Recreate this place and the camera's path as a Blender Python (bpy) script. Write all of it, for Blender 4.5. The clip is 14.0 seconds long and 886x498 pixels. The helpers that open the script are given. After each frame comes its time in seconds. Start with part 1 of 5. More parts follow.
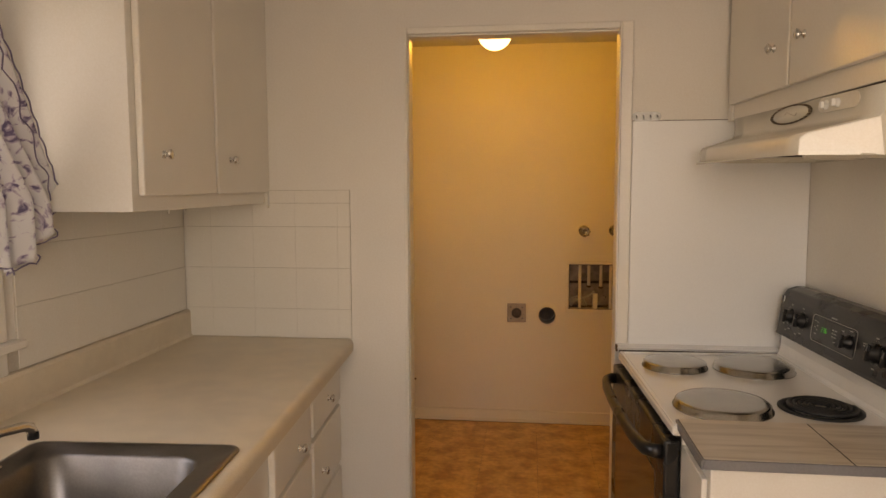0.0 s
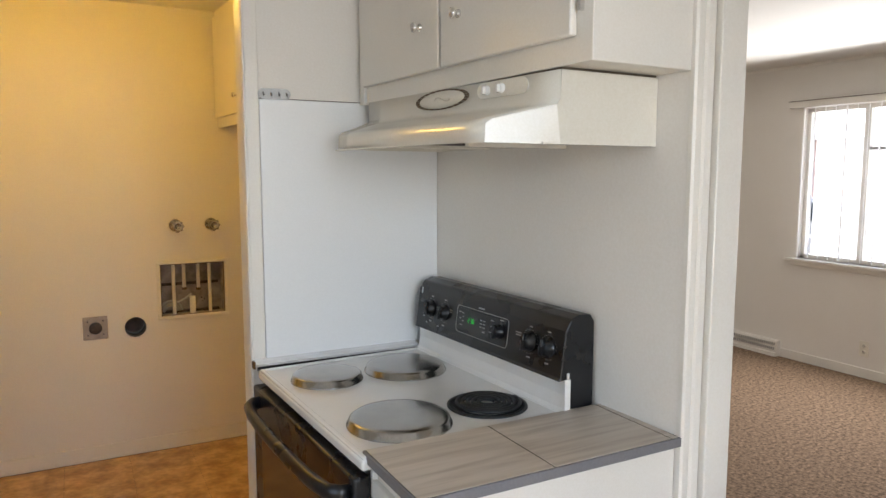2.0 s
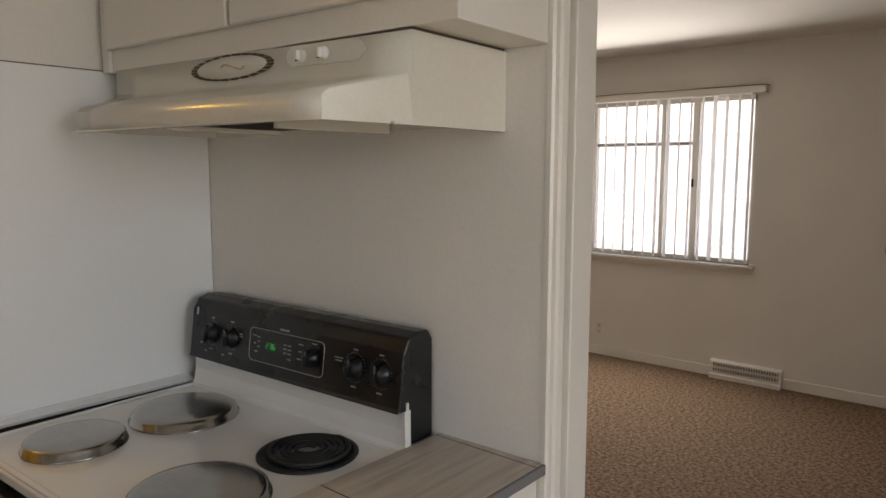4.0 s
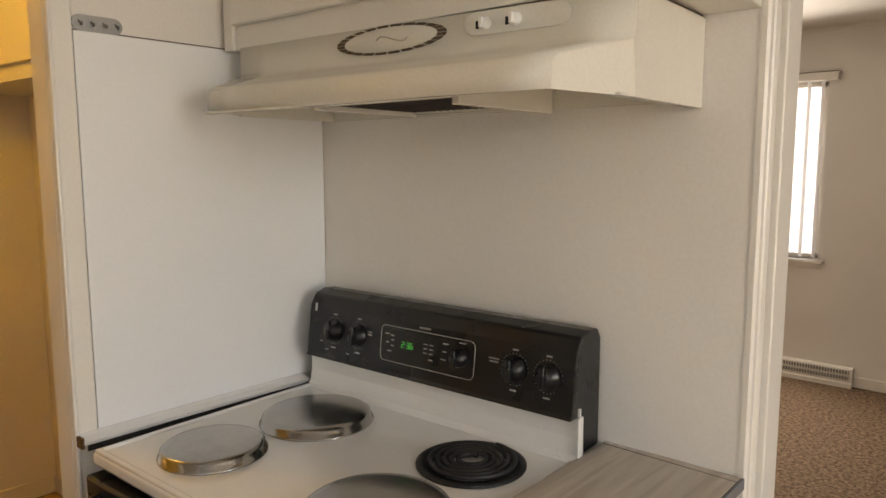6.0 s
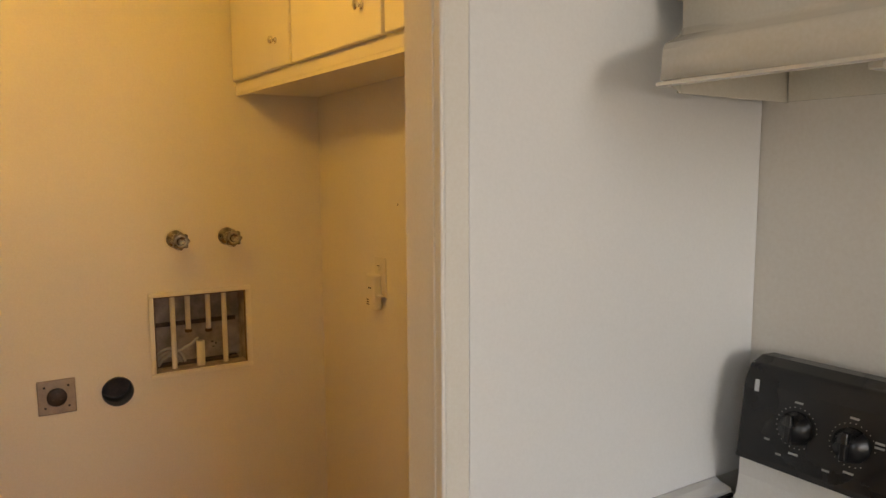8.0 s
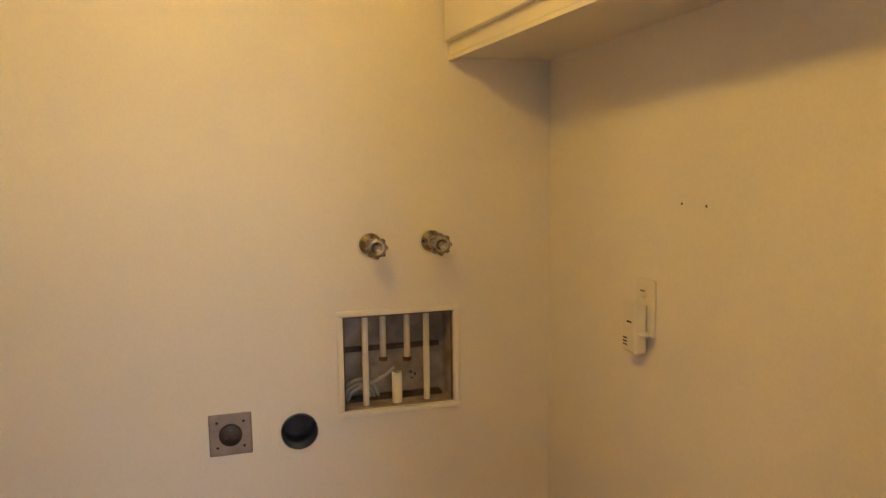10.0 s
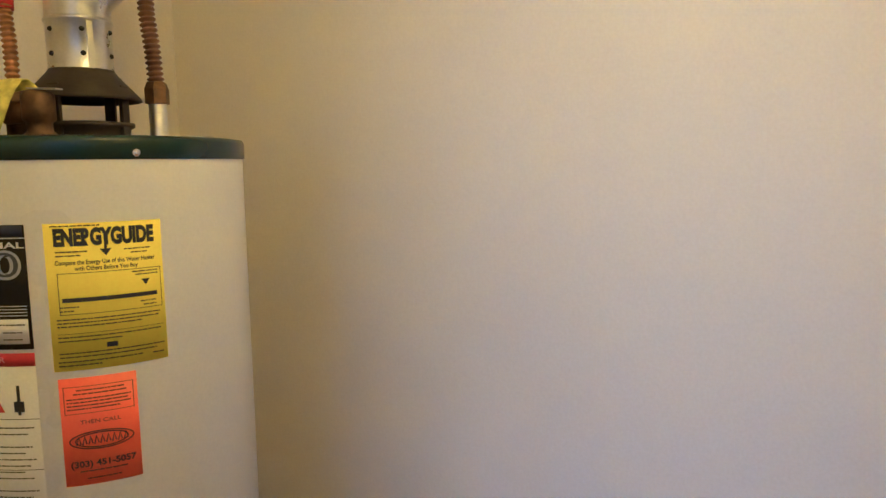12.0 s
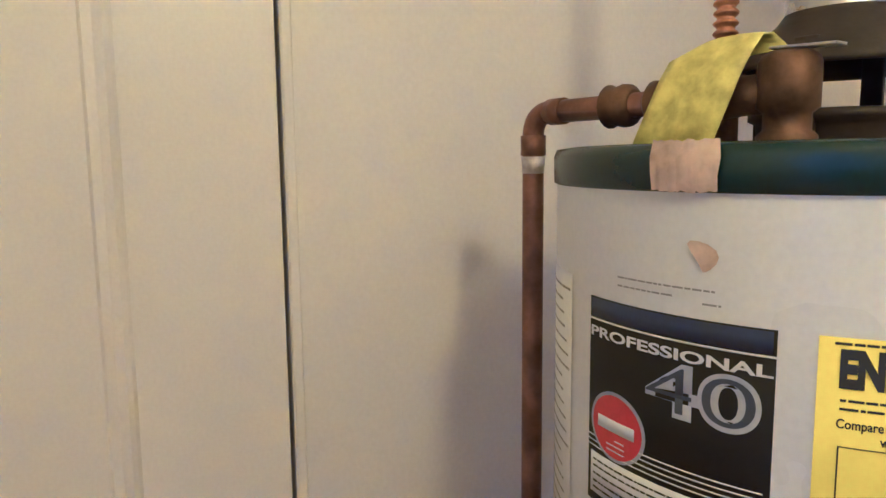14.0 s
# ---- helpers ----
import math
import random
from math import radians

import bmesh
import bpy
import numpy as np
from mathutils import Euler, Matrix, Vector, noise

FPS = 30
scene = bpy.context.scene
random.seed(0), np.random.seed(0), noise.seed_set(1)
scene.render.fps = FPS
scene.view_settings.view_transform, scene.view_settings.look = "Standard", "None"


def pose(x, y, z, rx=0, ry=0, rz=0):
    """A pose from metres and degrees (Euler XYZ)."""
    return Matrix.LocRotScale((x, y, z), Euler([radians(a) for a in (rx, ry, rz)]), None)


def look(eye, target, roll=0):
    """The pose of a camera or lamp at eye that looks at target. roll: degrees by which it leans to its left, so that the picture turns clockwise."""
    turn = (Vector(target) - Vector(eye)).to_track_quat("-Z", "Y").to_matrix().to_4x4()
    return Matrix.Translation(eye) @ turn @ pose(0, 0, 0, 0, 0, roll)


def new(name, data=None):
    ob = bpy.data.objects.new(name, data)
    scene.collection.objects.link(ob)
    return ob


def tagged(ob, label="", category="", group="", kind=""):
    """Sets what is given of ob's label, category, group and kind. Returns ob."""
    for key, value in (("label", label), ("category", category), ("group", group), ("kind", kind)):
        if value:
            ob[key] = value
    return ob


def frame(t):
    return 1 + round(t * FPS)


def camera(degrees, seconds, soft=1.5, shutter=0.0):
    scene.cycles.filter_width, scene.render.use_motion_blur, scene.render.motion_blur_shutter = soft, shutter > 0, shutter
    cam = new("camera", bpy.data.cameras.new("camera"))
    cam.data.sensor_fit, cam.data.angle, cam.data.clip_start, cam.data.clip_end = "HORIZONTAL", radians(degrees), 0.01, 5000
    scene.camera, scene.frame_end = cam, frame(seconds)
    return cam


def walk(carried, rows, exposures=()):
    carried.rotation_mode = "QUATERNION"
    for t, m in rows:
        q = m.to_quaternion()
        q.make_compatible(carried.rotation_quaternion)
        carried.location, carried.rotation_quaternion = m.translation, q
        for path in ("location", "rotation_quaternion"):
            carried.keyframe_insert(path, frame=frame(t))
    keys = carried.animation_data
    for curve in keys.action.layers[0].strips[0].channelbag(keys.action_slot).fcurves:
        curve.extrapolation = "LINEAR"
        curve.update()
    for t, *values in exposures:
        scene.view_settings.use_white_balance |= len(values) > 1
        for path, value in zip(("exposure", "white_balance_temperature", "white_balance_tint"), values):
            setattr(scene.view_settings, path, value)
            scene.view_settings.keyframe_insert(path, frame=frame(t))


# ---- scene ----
cam = camera(64.8, 14.0)
PATH = [
    (0, (-0.965, -2.427, 1.503), (-1.206, -0.45, 1.322), -0.2),
    (0.5, (-0.994, -2.299, 1.509), (-0.957, -0.308, 1.32), -0.2),
    (1, (-1.005, -2.204, 1.503), (-0.701, -0.237, 1.302), 0.0),
    (1.5, (-1.052, -2.108, 1.507), (-0.421, -0.222, 1.295), -0.0),
    (2, (-1.103, -2.034, 1.508), (-0.172, -0.277, 1.288), 0.0),
    (2.5, (-1.106, -1.969, 1.505), (0.042, -0.346, 1.283), 0.1),
    (3, (-1.061, -1.87, 1.506), (0.242, -0.371, 1.275), 0.1),
    (3.2, (-1.039, -1.83, 1.505), (0.325, -0.385, 1.274), 0.1),
    (5.3, (-1.132, -1.488, 1.483), (0.436, -0.271, 1.24), 0.3),
    (5.5, (-1.141, -1.471, 1.495), (0.412, -0.238, 1.236), 0.2),
    (6, (-1.153, -1.378, 1.473), (0.332, -0.061, 1.228), -0.1),
    (6.5, (-1.119, -1.233, 1.481), (0.223, 0.229, 1.23), -0.6),
    (7, (-1.093, -1.071, 1.483), (0.105, 0.511, 1.234), -0.5),
    (7.5, (-1.075, -0.903, 1.469), (0.009, 0.760, 1.224), -0.3),
    (8, (-1.092, -0.727, 1.469), (-0.068, 0.975, 1.243), -0.3),
    (8.2, (-1.088, -0.662, 1.457), (-0.090, 1.063, 1.235), -0.4),
    (10.3, (-0.963, 0.065, 1.443), (-0.553, 2.008, 1.204), -0.8),
    (10.5, (-0.959, 0.129, 1.437), (-0.659, 2.093, 1.202), -0.9),
    (11, (-0.96, 0.228, 1.421), (-0.983, 2.217, 1.207), -1.0),
    (11.5, (-0.972, 0.318, 1.428), (-1.383, 2.268, 1.255), -0.8),
    (11.8, (-1.012, 0.432, 1.441), (-1.66, 2.316, 1.24), -1.3),
    (12, (-1.045, 0.498, 1.456), (-1.835, 2.323, 1.213), -0.8),
    (12.5, (-1.114, 0.608, 1.461), (-2.290, 2.208, 1.231), -0.3),
    (13, (-1.266, 0.649, 1.474), (-2.685, 2.042, 1.233), 0.2),
    (13.5, (-1.410, 0.698, 1.485), (-3.045, 1.800, 1.234), -0.4),
    (14, (-1.581, 0.742, 1.489), (-3.388, 1.552, 1.238), -0.6),
]
EXPOSURES = [(0, 1.36, 11000, 27), (0.5, 1.72, 9200, 21), (1, 1.90, 7900, 16), (1.5, 1.96, 7000, 13), (2, 2.0, 6600, 13), (2.5, 1.66, 6700, 13), (3, 1.12, 6900, 16), (5.5, 1.55, 8100, 17), (6.5, 1.85, 8400, 18), (8.2, 1.72, 7900, 18), (10.5, 2.18, 5500, 14), (11.5, 2.26, 4600, 19), (12.5, 2.36, 4100, 19), (13.2, 2.52, 3850, 22), (14, 2.80, 3600, 28)]
walk(cam, [(t, look(eye, target, roll)) for t, eye, target, roll in PATH], EXPOSURES)

# ---- world, lamps ----
world = bpy.data.worlds.new("world")
scene.world = world
world.use_nodes = True
wt = world.node_tree
bg = wt.nodes["Background"]
sky = wt.nodes.new("ShaderNodeTexSky")
sky.sky_type = "NISHITA"
sky.sun_disc = False
sky.sun_elevation, sky.sun_rotation = radians(50), radians(200)
wt.links.new(sky.outputs[0], bg.inputs[0])
bg.inputs[1].default_value = 0.15


def area_lamp(name, at, turn, sx, sy, watts, colour):
    d = bpy.data.lights.new(name, "AREA")
    d.shape, d.size, d.size_y, d.energy, d.color = "RECTANGLE", sx, sy, watts, colour
    ob = new(name, d)
    ob.matrix_world = pose(*at, *turn)
    return ob


sun = new("sun", bpy.data.lights.new("sun", "SUN"))
sun.data.energy, sun.data.angle, sun.data.color = 5.0, radians(0.5), (1, 0.95, 0.88)
sun.matrix_world = look((0, 0, 30), (0.6, 20, 0))
# stand-ins for daylight through the living room's window and the one over the sink
area_lamp("daylight_living", (3.79, 0.68, 1.42), (0, 80, 0), 1.15, 1.62, 18, (0.96, 0.97, 0.98))
# extra lamp outside the glass, added to make the blind's vanes glow
area_lamp("daylight_on_vanes", (4.12, 0.68, 1.42), (0, 90, 0), 1.15, 1.66, 3.5, (0.93, 0.96, 1.0))
area_lamp("daylight_sink", (-2.20, -1.6, 1.6), (0, -80, 0), 0.85, 1.1, 1.5, (0.62, 0.80, 1.0))
# added lamp in an unseen south opening, for daylight from behind the camera
area_lamp("daylight_south", (-0.55, -3.47, 1.6), (69, 0, 0), 1.0, 1.1, 7.4, (0.70, 0.84, 1.0))
bulb = new("bulb", bpy.data.lights.new("bulb", "POINT"))
bulb.data.energy, bulb.data.color, bulb.data.shadow_soft_size = 4.4, (1.0, 0.56, 0.05), 0.06
bulb.location = (-1.125, 0.92, 2.21)


# ---- materials ----
def mat(name, base, rough=0.5, metal=0.0, var=0.06, scale=6.0, grain=0.02, gscale=220.0, bump=0.05, bscale=None, spec=0.5, emit=None, power=0.0, coat=0.0, second=None, rvar=0.1, world_space=False):
    """A surface with broad stains, fine grain and a fine relief."""
    m = bpy.data.materials.new(name)
    m.use_nodes = True
    nt = m.node_tree
    b = nt.nodes["Principled BSDF"]
    tc = nt.nodes.new("ShaderNodeTexCoord")
    where = nt.nodes.new("ShaderNodeNewGeometry").outputs["Position"] if world_space else tc.outputs["Object"]
    n1 = nt.nodes.new("ShaderNodeTexNoise")
    n1.inputs["Scale"].default_value, n1.inputs["Detail"].default_value = scale, 4
    n2 = nt.nodes.new("ShaderNodeTexNoise")
    n2.inputs["Scale"].default_value, n2.inputs["Detail"].default_value = gscale, 2
    for n in (n1, n2):
        nt.links.new(where, n.inputs["Vector"])
    r1 = nt.nodes.new("ShaderNodeValToRGB")
    lo = [max(0, c * (1 - var)) for c in base] if second is None else second
    hi = [min(1, c * (1 + var)) for c in base]
    r1.color_ramp.elements[0].color, r1.color_ramp.elements[1].color = (*lo, 1), (*hi, 1)
    r1.color_ramp.elements[0].position, r1.color_ramp.elements[1].position = 0.35, 0.65
    nt.links.new(n1.outputs["Fac"], r1.inputs["Fac"])
    mx = nt.nodes.new("ShaderNodeMix")
    mx.data_type, mx.blend_type = "RGBA", "OVERLAY"
    mx.inputs["Factor"].default_value = min(1, grain * 8)
    nt.links.new(r1.outputs["Color"], mx.inputs["A"])
    nt.links.new(n2.outputs["Fac"], mx.inputs["B"])
    nt.links.new(mx.outputs["Result"], b.inputs["Base Color"])
    mr = nt.nodes.new("ShaderNodeMapRange")
    mr.inputs["To Min"].default_value, mr.inputs["To Max"].default_value = max(0.02, rough - rvar), min(1, rough + rvar)
    nt.links.new(n1.outputs["Fac"], mr.inputs["Value"])
    nt.links.new(mr.outputs["Result"], b.inputs["Roughness"])
    b.inputs["Metallic"].default_value = metal
    b.inputs["Specular IOR Level"].default_value = spec
    b.inputs["Coat Weight"].default_value = coat
    if bump:
        n3 = nt.nodes.new("ShaderNodeTexNoise")
        n3.inputs["Scale"].default_value, n3.inputs["Detail"].default_value = bscale or gscale, 3
        nt.links.new(tc.outputs["Object"], n3.inputs["Vector"])
        bp = nt.nodes.new("ShaderNodeBump")
        bp.inputs["Strength"].default_value, bp.inputs["Distance"].default_value = bump, 0.004
        nt.links.new(n3.outputs["Fac"], bp.inputs["Height"])
        nt.links.new(bp.outputs["Normal"], b.inputs["Normal"])
    if emit:
        b.inputs["Emission Color"].default_value = (*emit, 1)
        b.inputs["Emission Strength"].default_value = power
    return m


PAINT = mat("wall_paint", (0.74, 0.70, 0.64), 0.55, var=0.03, scale=1.6, bump=0.12, bscale=60, gscale=160)
GLOSS = mat("gloss_enamel_paint", (0.76, 0.72, 0.65), 0.33, var=0.03, scale=3, bump=0.08, bscale=35)
CEIL = mat("ceiling_paint", (0.78, 0.76, 0.71), 0.8, var=0.02, scale=2, bump=0.3, bscale=90)
BOARD = mat("white_hardboard", (0.80, 0.80, 0.79), 0.32, var=0.012, scale=1.5, bump=0.05, bscale=14, rvar=0.03)
ENAMEL = mat("stove_enamel", (0.78, 0.76, 0.72), 0.12, var=0.015, scale=8, bump=0.0, coat=0.3, rvar=0.04)
HOODM = mat("almond_hood_enamel", (0.72, 0.68, 0.59), 0.2, var=0.02, scale=6, bump=0.02, bscale=20, coat=0.2)
BLACK = mat("black_plastic", (0.007, 0.007, 0.008), 0.28, var=0.1, scale=8, bump=0.04, bscale=300)
BLACKM = mat("black_iron", (0.010, 0.010, 0.010), 0.55, var=0.2, scale=20, bump=0.1)
CHROME = mat("chrome", (0.75, 0.74, 0.72), 0.15, 1.0, var=0.05, scale=14, bump=0.02)
STEEL = mat("brushed_steel", (0.25, 0.24, 0.235), 0.27, 1.0, var=0.08, scale=5, bump=0.04, bscale=120)
COUNTER = mat("cream_laminate", (0.66, 0.57, 0.45), 0.4, var=0.05, scale=14, grain=0.04, gscale=500, bump=0.03)
TILEW = mat("painted_wall_tile", (0.74, 0.70, 0.63), 0.36, var=0.008, scale=5, bump=0.05, bscale=30, rvar=0.02, world_space=True)
GROUT = mat("beige_grout", (0.54, 0.49, 0.42), 0.8, var=0.1, scale=20)
GAPSHADE = mat("gap_shade_black", (0.012, 0.010, 0.008), 0.9)
CARPET = mat("brown_carpet", (0.185, 0.126, 0.083), 0.98, var=0.42, scale=46, grain=0.12, gscale=80, bump=1.0, bscale=85, spec=0.1)
VINYL = mat("amber_vinyl_tile", (0.60, 0.385, 0.17), 0.38, var=0.1, scale=9, grain=0.06, gscale=34, bump=0.04, second=(0.38, 0.205, 0.08), world_space=True)
GREY = mat("grey_tile_edge", (0.17, 0.165, 0.17), 0.6)
LINOL = mat("kitchen_vinyl", (0.42, 0.34, 0.25), 0.45, var=0.1, scale=6)
GLASSLIT = mat("lit_glass_globe", (0.9, 0.85, 0.7), 0.3, emit=(1.0, 0.74, 0.36), power=1.8)
GREEN = mat("dark_green_enamel", (0.008, 0.028, 0.030), 0.25, var=0.1, bump=0.02)
TANK = mat("tank_white_enamel", (0.72, 0.71, 0.67), 0.3, var=0.02, scale=4, bump=0.02, bscale=15)
COPPER = mat("aged_copper", (0.20, 0.105, 0.065), 0.45, 0.7, var=0.35, scale=25, bump=0.05)
BRASS = mat("dull_brass", (0.13, 0.075, 0.035), 0.55, 0.7, var=0.4, scale=40, bump=0.1)
GALV = mat("galvanised_steel", (0.62, 0.62, 0.60), 0.3, 0.95, var=0.12, scale=18, bump=0.05, bscale=30)


# ---- mesh helpers ----
def part(name, bm, material, parent=None, label=""):
    me = bpy.data.meshes.new(name)
    bm.normal_update()
    bm.to_mesh(me)
    bm.free()
    for m in material if isinstance(material, (list, tuple)) else (material,):
        me.materials.append(m)
    ob = new(name, me)
    if parent is not None:
        ob.parent = parent
    if label:
        tagged(ob, label)
    return ob


def thing(name, label, category, at=(0, 0, 0), group=""):
    ob = new(name)
    ob.empty_display_size = 0.1
    ob.location = at
    return tagged(ob, label, category, group)


def box(bm, x0, x1, y0, y1, z0, z1, bevel=0.0, seg=2, mi=0):
    r = bmesh.ops.create_cube(bm, size=1)
    vs = r["verts"]
    for v in vs:
        v.co = Vector((x0 + (v.co.x + .5) * (x1 - x0), y0 + (v.co.y + .5) * (y1 - y0), z0 + (v.co.z + .5) * (z1 - z0)))
    fs = {f for v in vs for f in v.link_faces}
    for f in fs:
        f.material_index = mi
    if bevel > 0:
        es = list({e for v in vs for e in v.link_edges})
        g = bmesh.ops.bevel(bm, geom=es, offset=bevel, segments=seg, affect="EDGES", profile=0.5)
        for f in g["faces"]:
            f.material_index = mi
            f.smooth = True
    return bm


def boxes(*rows, bevel=0.0):
    bm = bmesh.new()
    for r in rows:
        box(bm, *r, bevel=bevel)
    return bm


def lathe(bm, profile, at=(0, 0, 0), axis="Z", seg=32, a0=0.0, a1=360.0, smooth=True, mi=0):
    """Turns (radius, height) pairs about an axis."""
    full = abs(a1 - a0 - 360) < 1e-6
    n = seg if full else seg + 1
    rings = []
    for r, h in profile:
        ring = []
        for i in range(n):
            a = radians(a0 + (a1 - a0) * i / seg)
            x, y, z = r * math.cos(a), r * math.sin(a), h
            if axis == "X":
                x, y, z = z, x, y
            elif axis == "Y":
                x, y, z = y, z, x
            ring.append(bm.verts.new((x + at[0], y + at[1], z + at[2])))
        rings.append(ring)
    for k in range(len(rings) - 1):
        for i in range(n if full else n - 1):
            j = (i + 1) % n
            q = [rings[k][i], rings[k][j], rings[k + 1][j], rings[k + 1][i]]
            f = bm.faces.new(q)
            f.smooth, f.material_index = smooth, mi
    bmesh.ops.remove_doubles(bm, verts=[v for r in (rings[0], rings[-1]) for v in r], dist=1e-5)
    return bm


def tube(bm, pts, r, seg=12, cap=True, mi=0):
    """A round pipe along the points."""
    pts = [Vector(p) for p in pts]
    rings = []
    up = None
    for i, p in enumerate(pts):
        d = (pts[min(i + 1, len(pts) - 1)] - pts[max(i - 1, 0)]).normalized()
        if up is None:
            up = d.orthogonal().normalized()
        up = (up - d * up.dot(d)).normalized()
        side = d.cross(up)
        rr = r[i] if isinstance(r, (list, tuple)) else r
        rings.append([bm.verts.new(p + (up * math.cos(a) + side * math.sin(a)) * rr) for a in (2 * math.pi * k / seg for k in range(seg))])
    for a, b in zip(rings, rings[1:]):
        for k in range(seg):
            f = bm.faces.new((a[k], a[(k + 1) % seg], b[(k + 1) % seg], b[k]))
            f.smooth, f.material_index = True, mi
    if cap:
        for ring in (rings[0][::-1], rings[-1]):
            bm.faces.new(ring).material_index = mi
    return bm


def arc(c, r, a0, a1, plane="XZ", n=8):
    out = []
    for i in range(n + 1):
        a = radians(a0 + (a1 - a0) * i / n)
        u, v = r * math.cos(a), r * math.sin(a)
        out.append((c[0] + u, c[1], c[2] + v) if plane == "XZ" else (c[0], c[1] + u, c[2] + v) if plane == "YZ" else (c[0] + u, c[1] + v, c[2]))
    return out


def prism(bm, outline, axis, a, b, mi=0, smooth=False):
    """Extrudes an outline of pairs along an axis from a to b. Pairs are (y,z) for X, (x,z) for Y, (x,y) for Z."""
    def at(p, q, h):
        return (h, p, q) if axis == "X" else (p, h, q) if axis == "Y" else (p, q, h)
    lo = [bm.verts.new(at(p, q, a)) for p, q in outline]
    hi = [bm.verts.new(at(p, q, b)) for p, q in outline]
    n = len(outline)
    fs = [bm.faces.new(lo), bm.faces.new(hi[::-1])]
    for i in range(n):
        f = bm.faces.new((lo[i], hi[i], hi[(i + 1) % n], lo[(i + 1) % n]))
        f.smooth = smooth
        fs.append(f)
    for f in fs:
        f.material_index = mi
    bmesh.ops.recalc_face_normals(bm, faces=fs)
    return bm


def structure(name, bm, m, label="", parent=None):
    ob = part(name, bm, m, parent, label)
    tagged(ob, kind="structure")
    return ob


# ---- the rooms ----
CZ = 2.36            # ceiling
FAR = 1.945          # laundry's far wall
WK = -2.223           # kitchen's west wall
WL = -2.43           # laundry's west wall
LE = -0.06           # laundry's east wall
XW = 3.98            # living room's window wall
S = -3.5             # south walls
N = 3.2              # living room's north wall
DX0, DX1, DZ = -1.382, -0.661, 2.020     # doorway to the laundry
WY0, WY1, WZ0, WZ1 = -0.18, 1.535, 0.825, 2.0   # living room's window

structure("floor_kitchen", boxes((WK - .15, 0.06, S, 0.06, -0.1, 0)), LINOL)
structure("floor_laundry_base", boxes((WL - .12, 0.06, 0.06, FAR + .12, -0.1, -0.004)), VINYL)
structure("floor_living", boxes((0.06, XW + .15, S, N, -0.1, 0.0)), CARPET)
structure("ceiling_kitchen", boxes((WK - .15, 0.06, S, 0.06, CZ, CZ + .1)), CEIL)
structure("ceiling_laundry", boxes((WL - .12, 0.06, 0.06, FAR + .12, CZ, CZ + .1)), CEIL)
structure("ceiling_living", boxes((0.06, XW + .15, S, N, CZ - .02, CZ + .1)), CEIL)
structure("wall_kitchen_north", boxes((WL - .12, DX0, 0, 0.070, 0, CZ), (DX1, -0.048, 0, 0.070, 0, CZ), (DX0, DX1, 0, 0.070, DZ, CZ)), PAINT)
bm = bmesh.new()
prism(bm, [(0.0, -1.010), (0.12, -1.010), (0.12, 0.085), (-0.048, 0.085), (-0.048, 0.0)], "Z", 0, CZ)
structure("wall_alcove", bm, PAINT)
structure("wall_east", boxes((LE, 0.12, 0.085, FAR, 0, CZ), (0.0, 0.12, FAR + .115, N, 0, CZ), (0, 0.12, -2.6, -1.010, 2.03, CZ), (0, 0.12, S, -2.6, 0, CZ)), PAINT)
RX0, RX1, RZ0, RZ1 = -0.710, -0.376, 0.732, 1.014      # recess for the washer's taps
HX, HZ, HR = -0.842, 0.690, 0.051                      # dryer duct
HB = 0.058
structure("wall_laundry_north", boxes((WL - .12, HX - HB, FAR, FAR + .115, 0, CZ), (HX - HB, RX0, FAR, FAR + .115, HZ + HB, CZ), (HX - HB, HX + HB, FAR, FAR + .115, 0, HZ - HB),
          (HX + HB, RX0, FAR, FAR + .115, 0, HZ + HB), (RX0, RX1, FAR, FAR + .115, RZ1, CZ), (RX1, 0.12, FAR, FAR + .115, 0, CZ), (RX0, RX1, FAR, FAR + .115, 0, RZ0)), PAINT)
structure("wall_laundry_west", boxes((WL - .12, WL, 0.0, 0.115, 0, CZ), (WL - .12, WL, 0.115, 0.915, 2.03, CZ), (WL - .12, WL, 0.915, FAR, 0, CZ)), PAINT)
KY0, KY1, KZ0, KZ1 = -2.2, -0.95, 1.13, 2.05           # window over the sink
structure("wall_kitchen_west", boxes((WK - .15, WK, KY1, 0.0, 0, CZ), (WK - .15, WK, S, KY0, 0, CZ), (WK - .15, WK, KY0, KY1, 0, KZ0), (WK - .15, WK, KY0, KY1, KZ1, CZ)), PAINT)
# the opening in this unseen wall is added for the south lamp
structure("wall_south", boxes((WK - .15, -1.6, S - .12, S, 0, CZ), (-0.3, XW + .15, S - .12, S, 0, CZ), (-1.6, -0.3, S - .12, S, 0, 0.9), (-1.6, -0.3, S - .12, S, 2.1, CZ)), PAINT)
structure("wall_living_north", boxes((0, XW + .15, N, N + .12, 0, CZ)), PAINT)
structure("wall_window", boxes((XW, XW + .15, S, WY0, 0, CZ), (XW, XW + .15, WY1, N, 0, CZ), (XW, XW + .15, WY0, WY1, 0, WZ0), (XW, XW + .15, WY0, WY1, WZ1, CZ)), PAINT)


# ---- kitchen ----
def knob(parent, at, axis="X", sign=1, r=0.013):
    """A small chrome cabinet knob with a stem, a rose and a ribbed head."""
    prof = [(0.001, 0), (r * .8, 0), (r * .8, .002), (r * .4, .003), (r * .36, .010), (r * .8, .013), (r, .016), (r, .020), (r * .6, .0235), (0, .024)]
    bm = lathe(bmesh.new(), [(a, b * sign) for a, b in prof], (0, 0, 0), axis, 14)
    ob = part("knob", bm, CHROME, parent, "small bright chrome knob")
    ob.location = at
    return ob


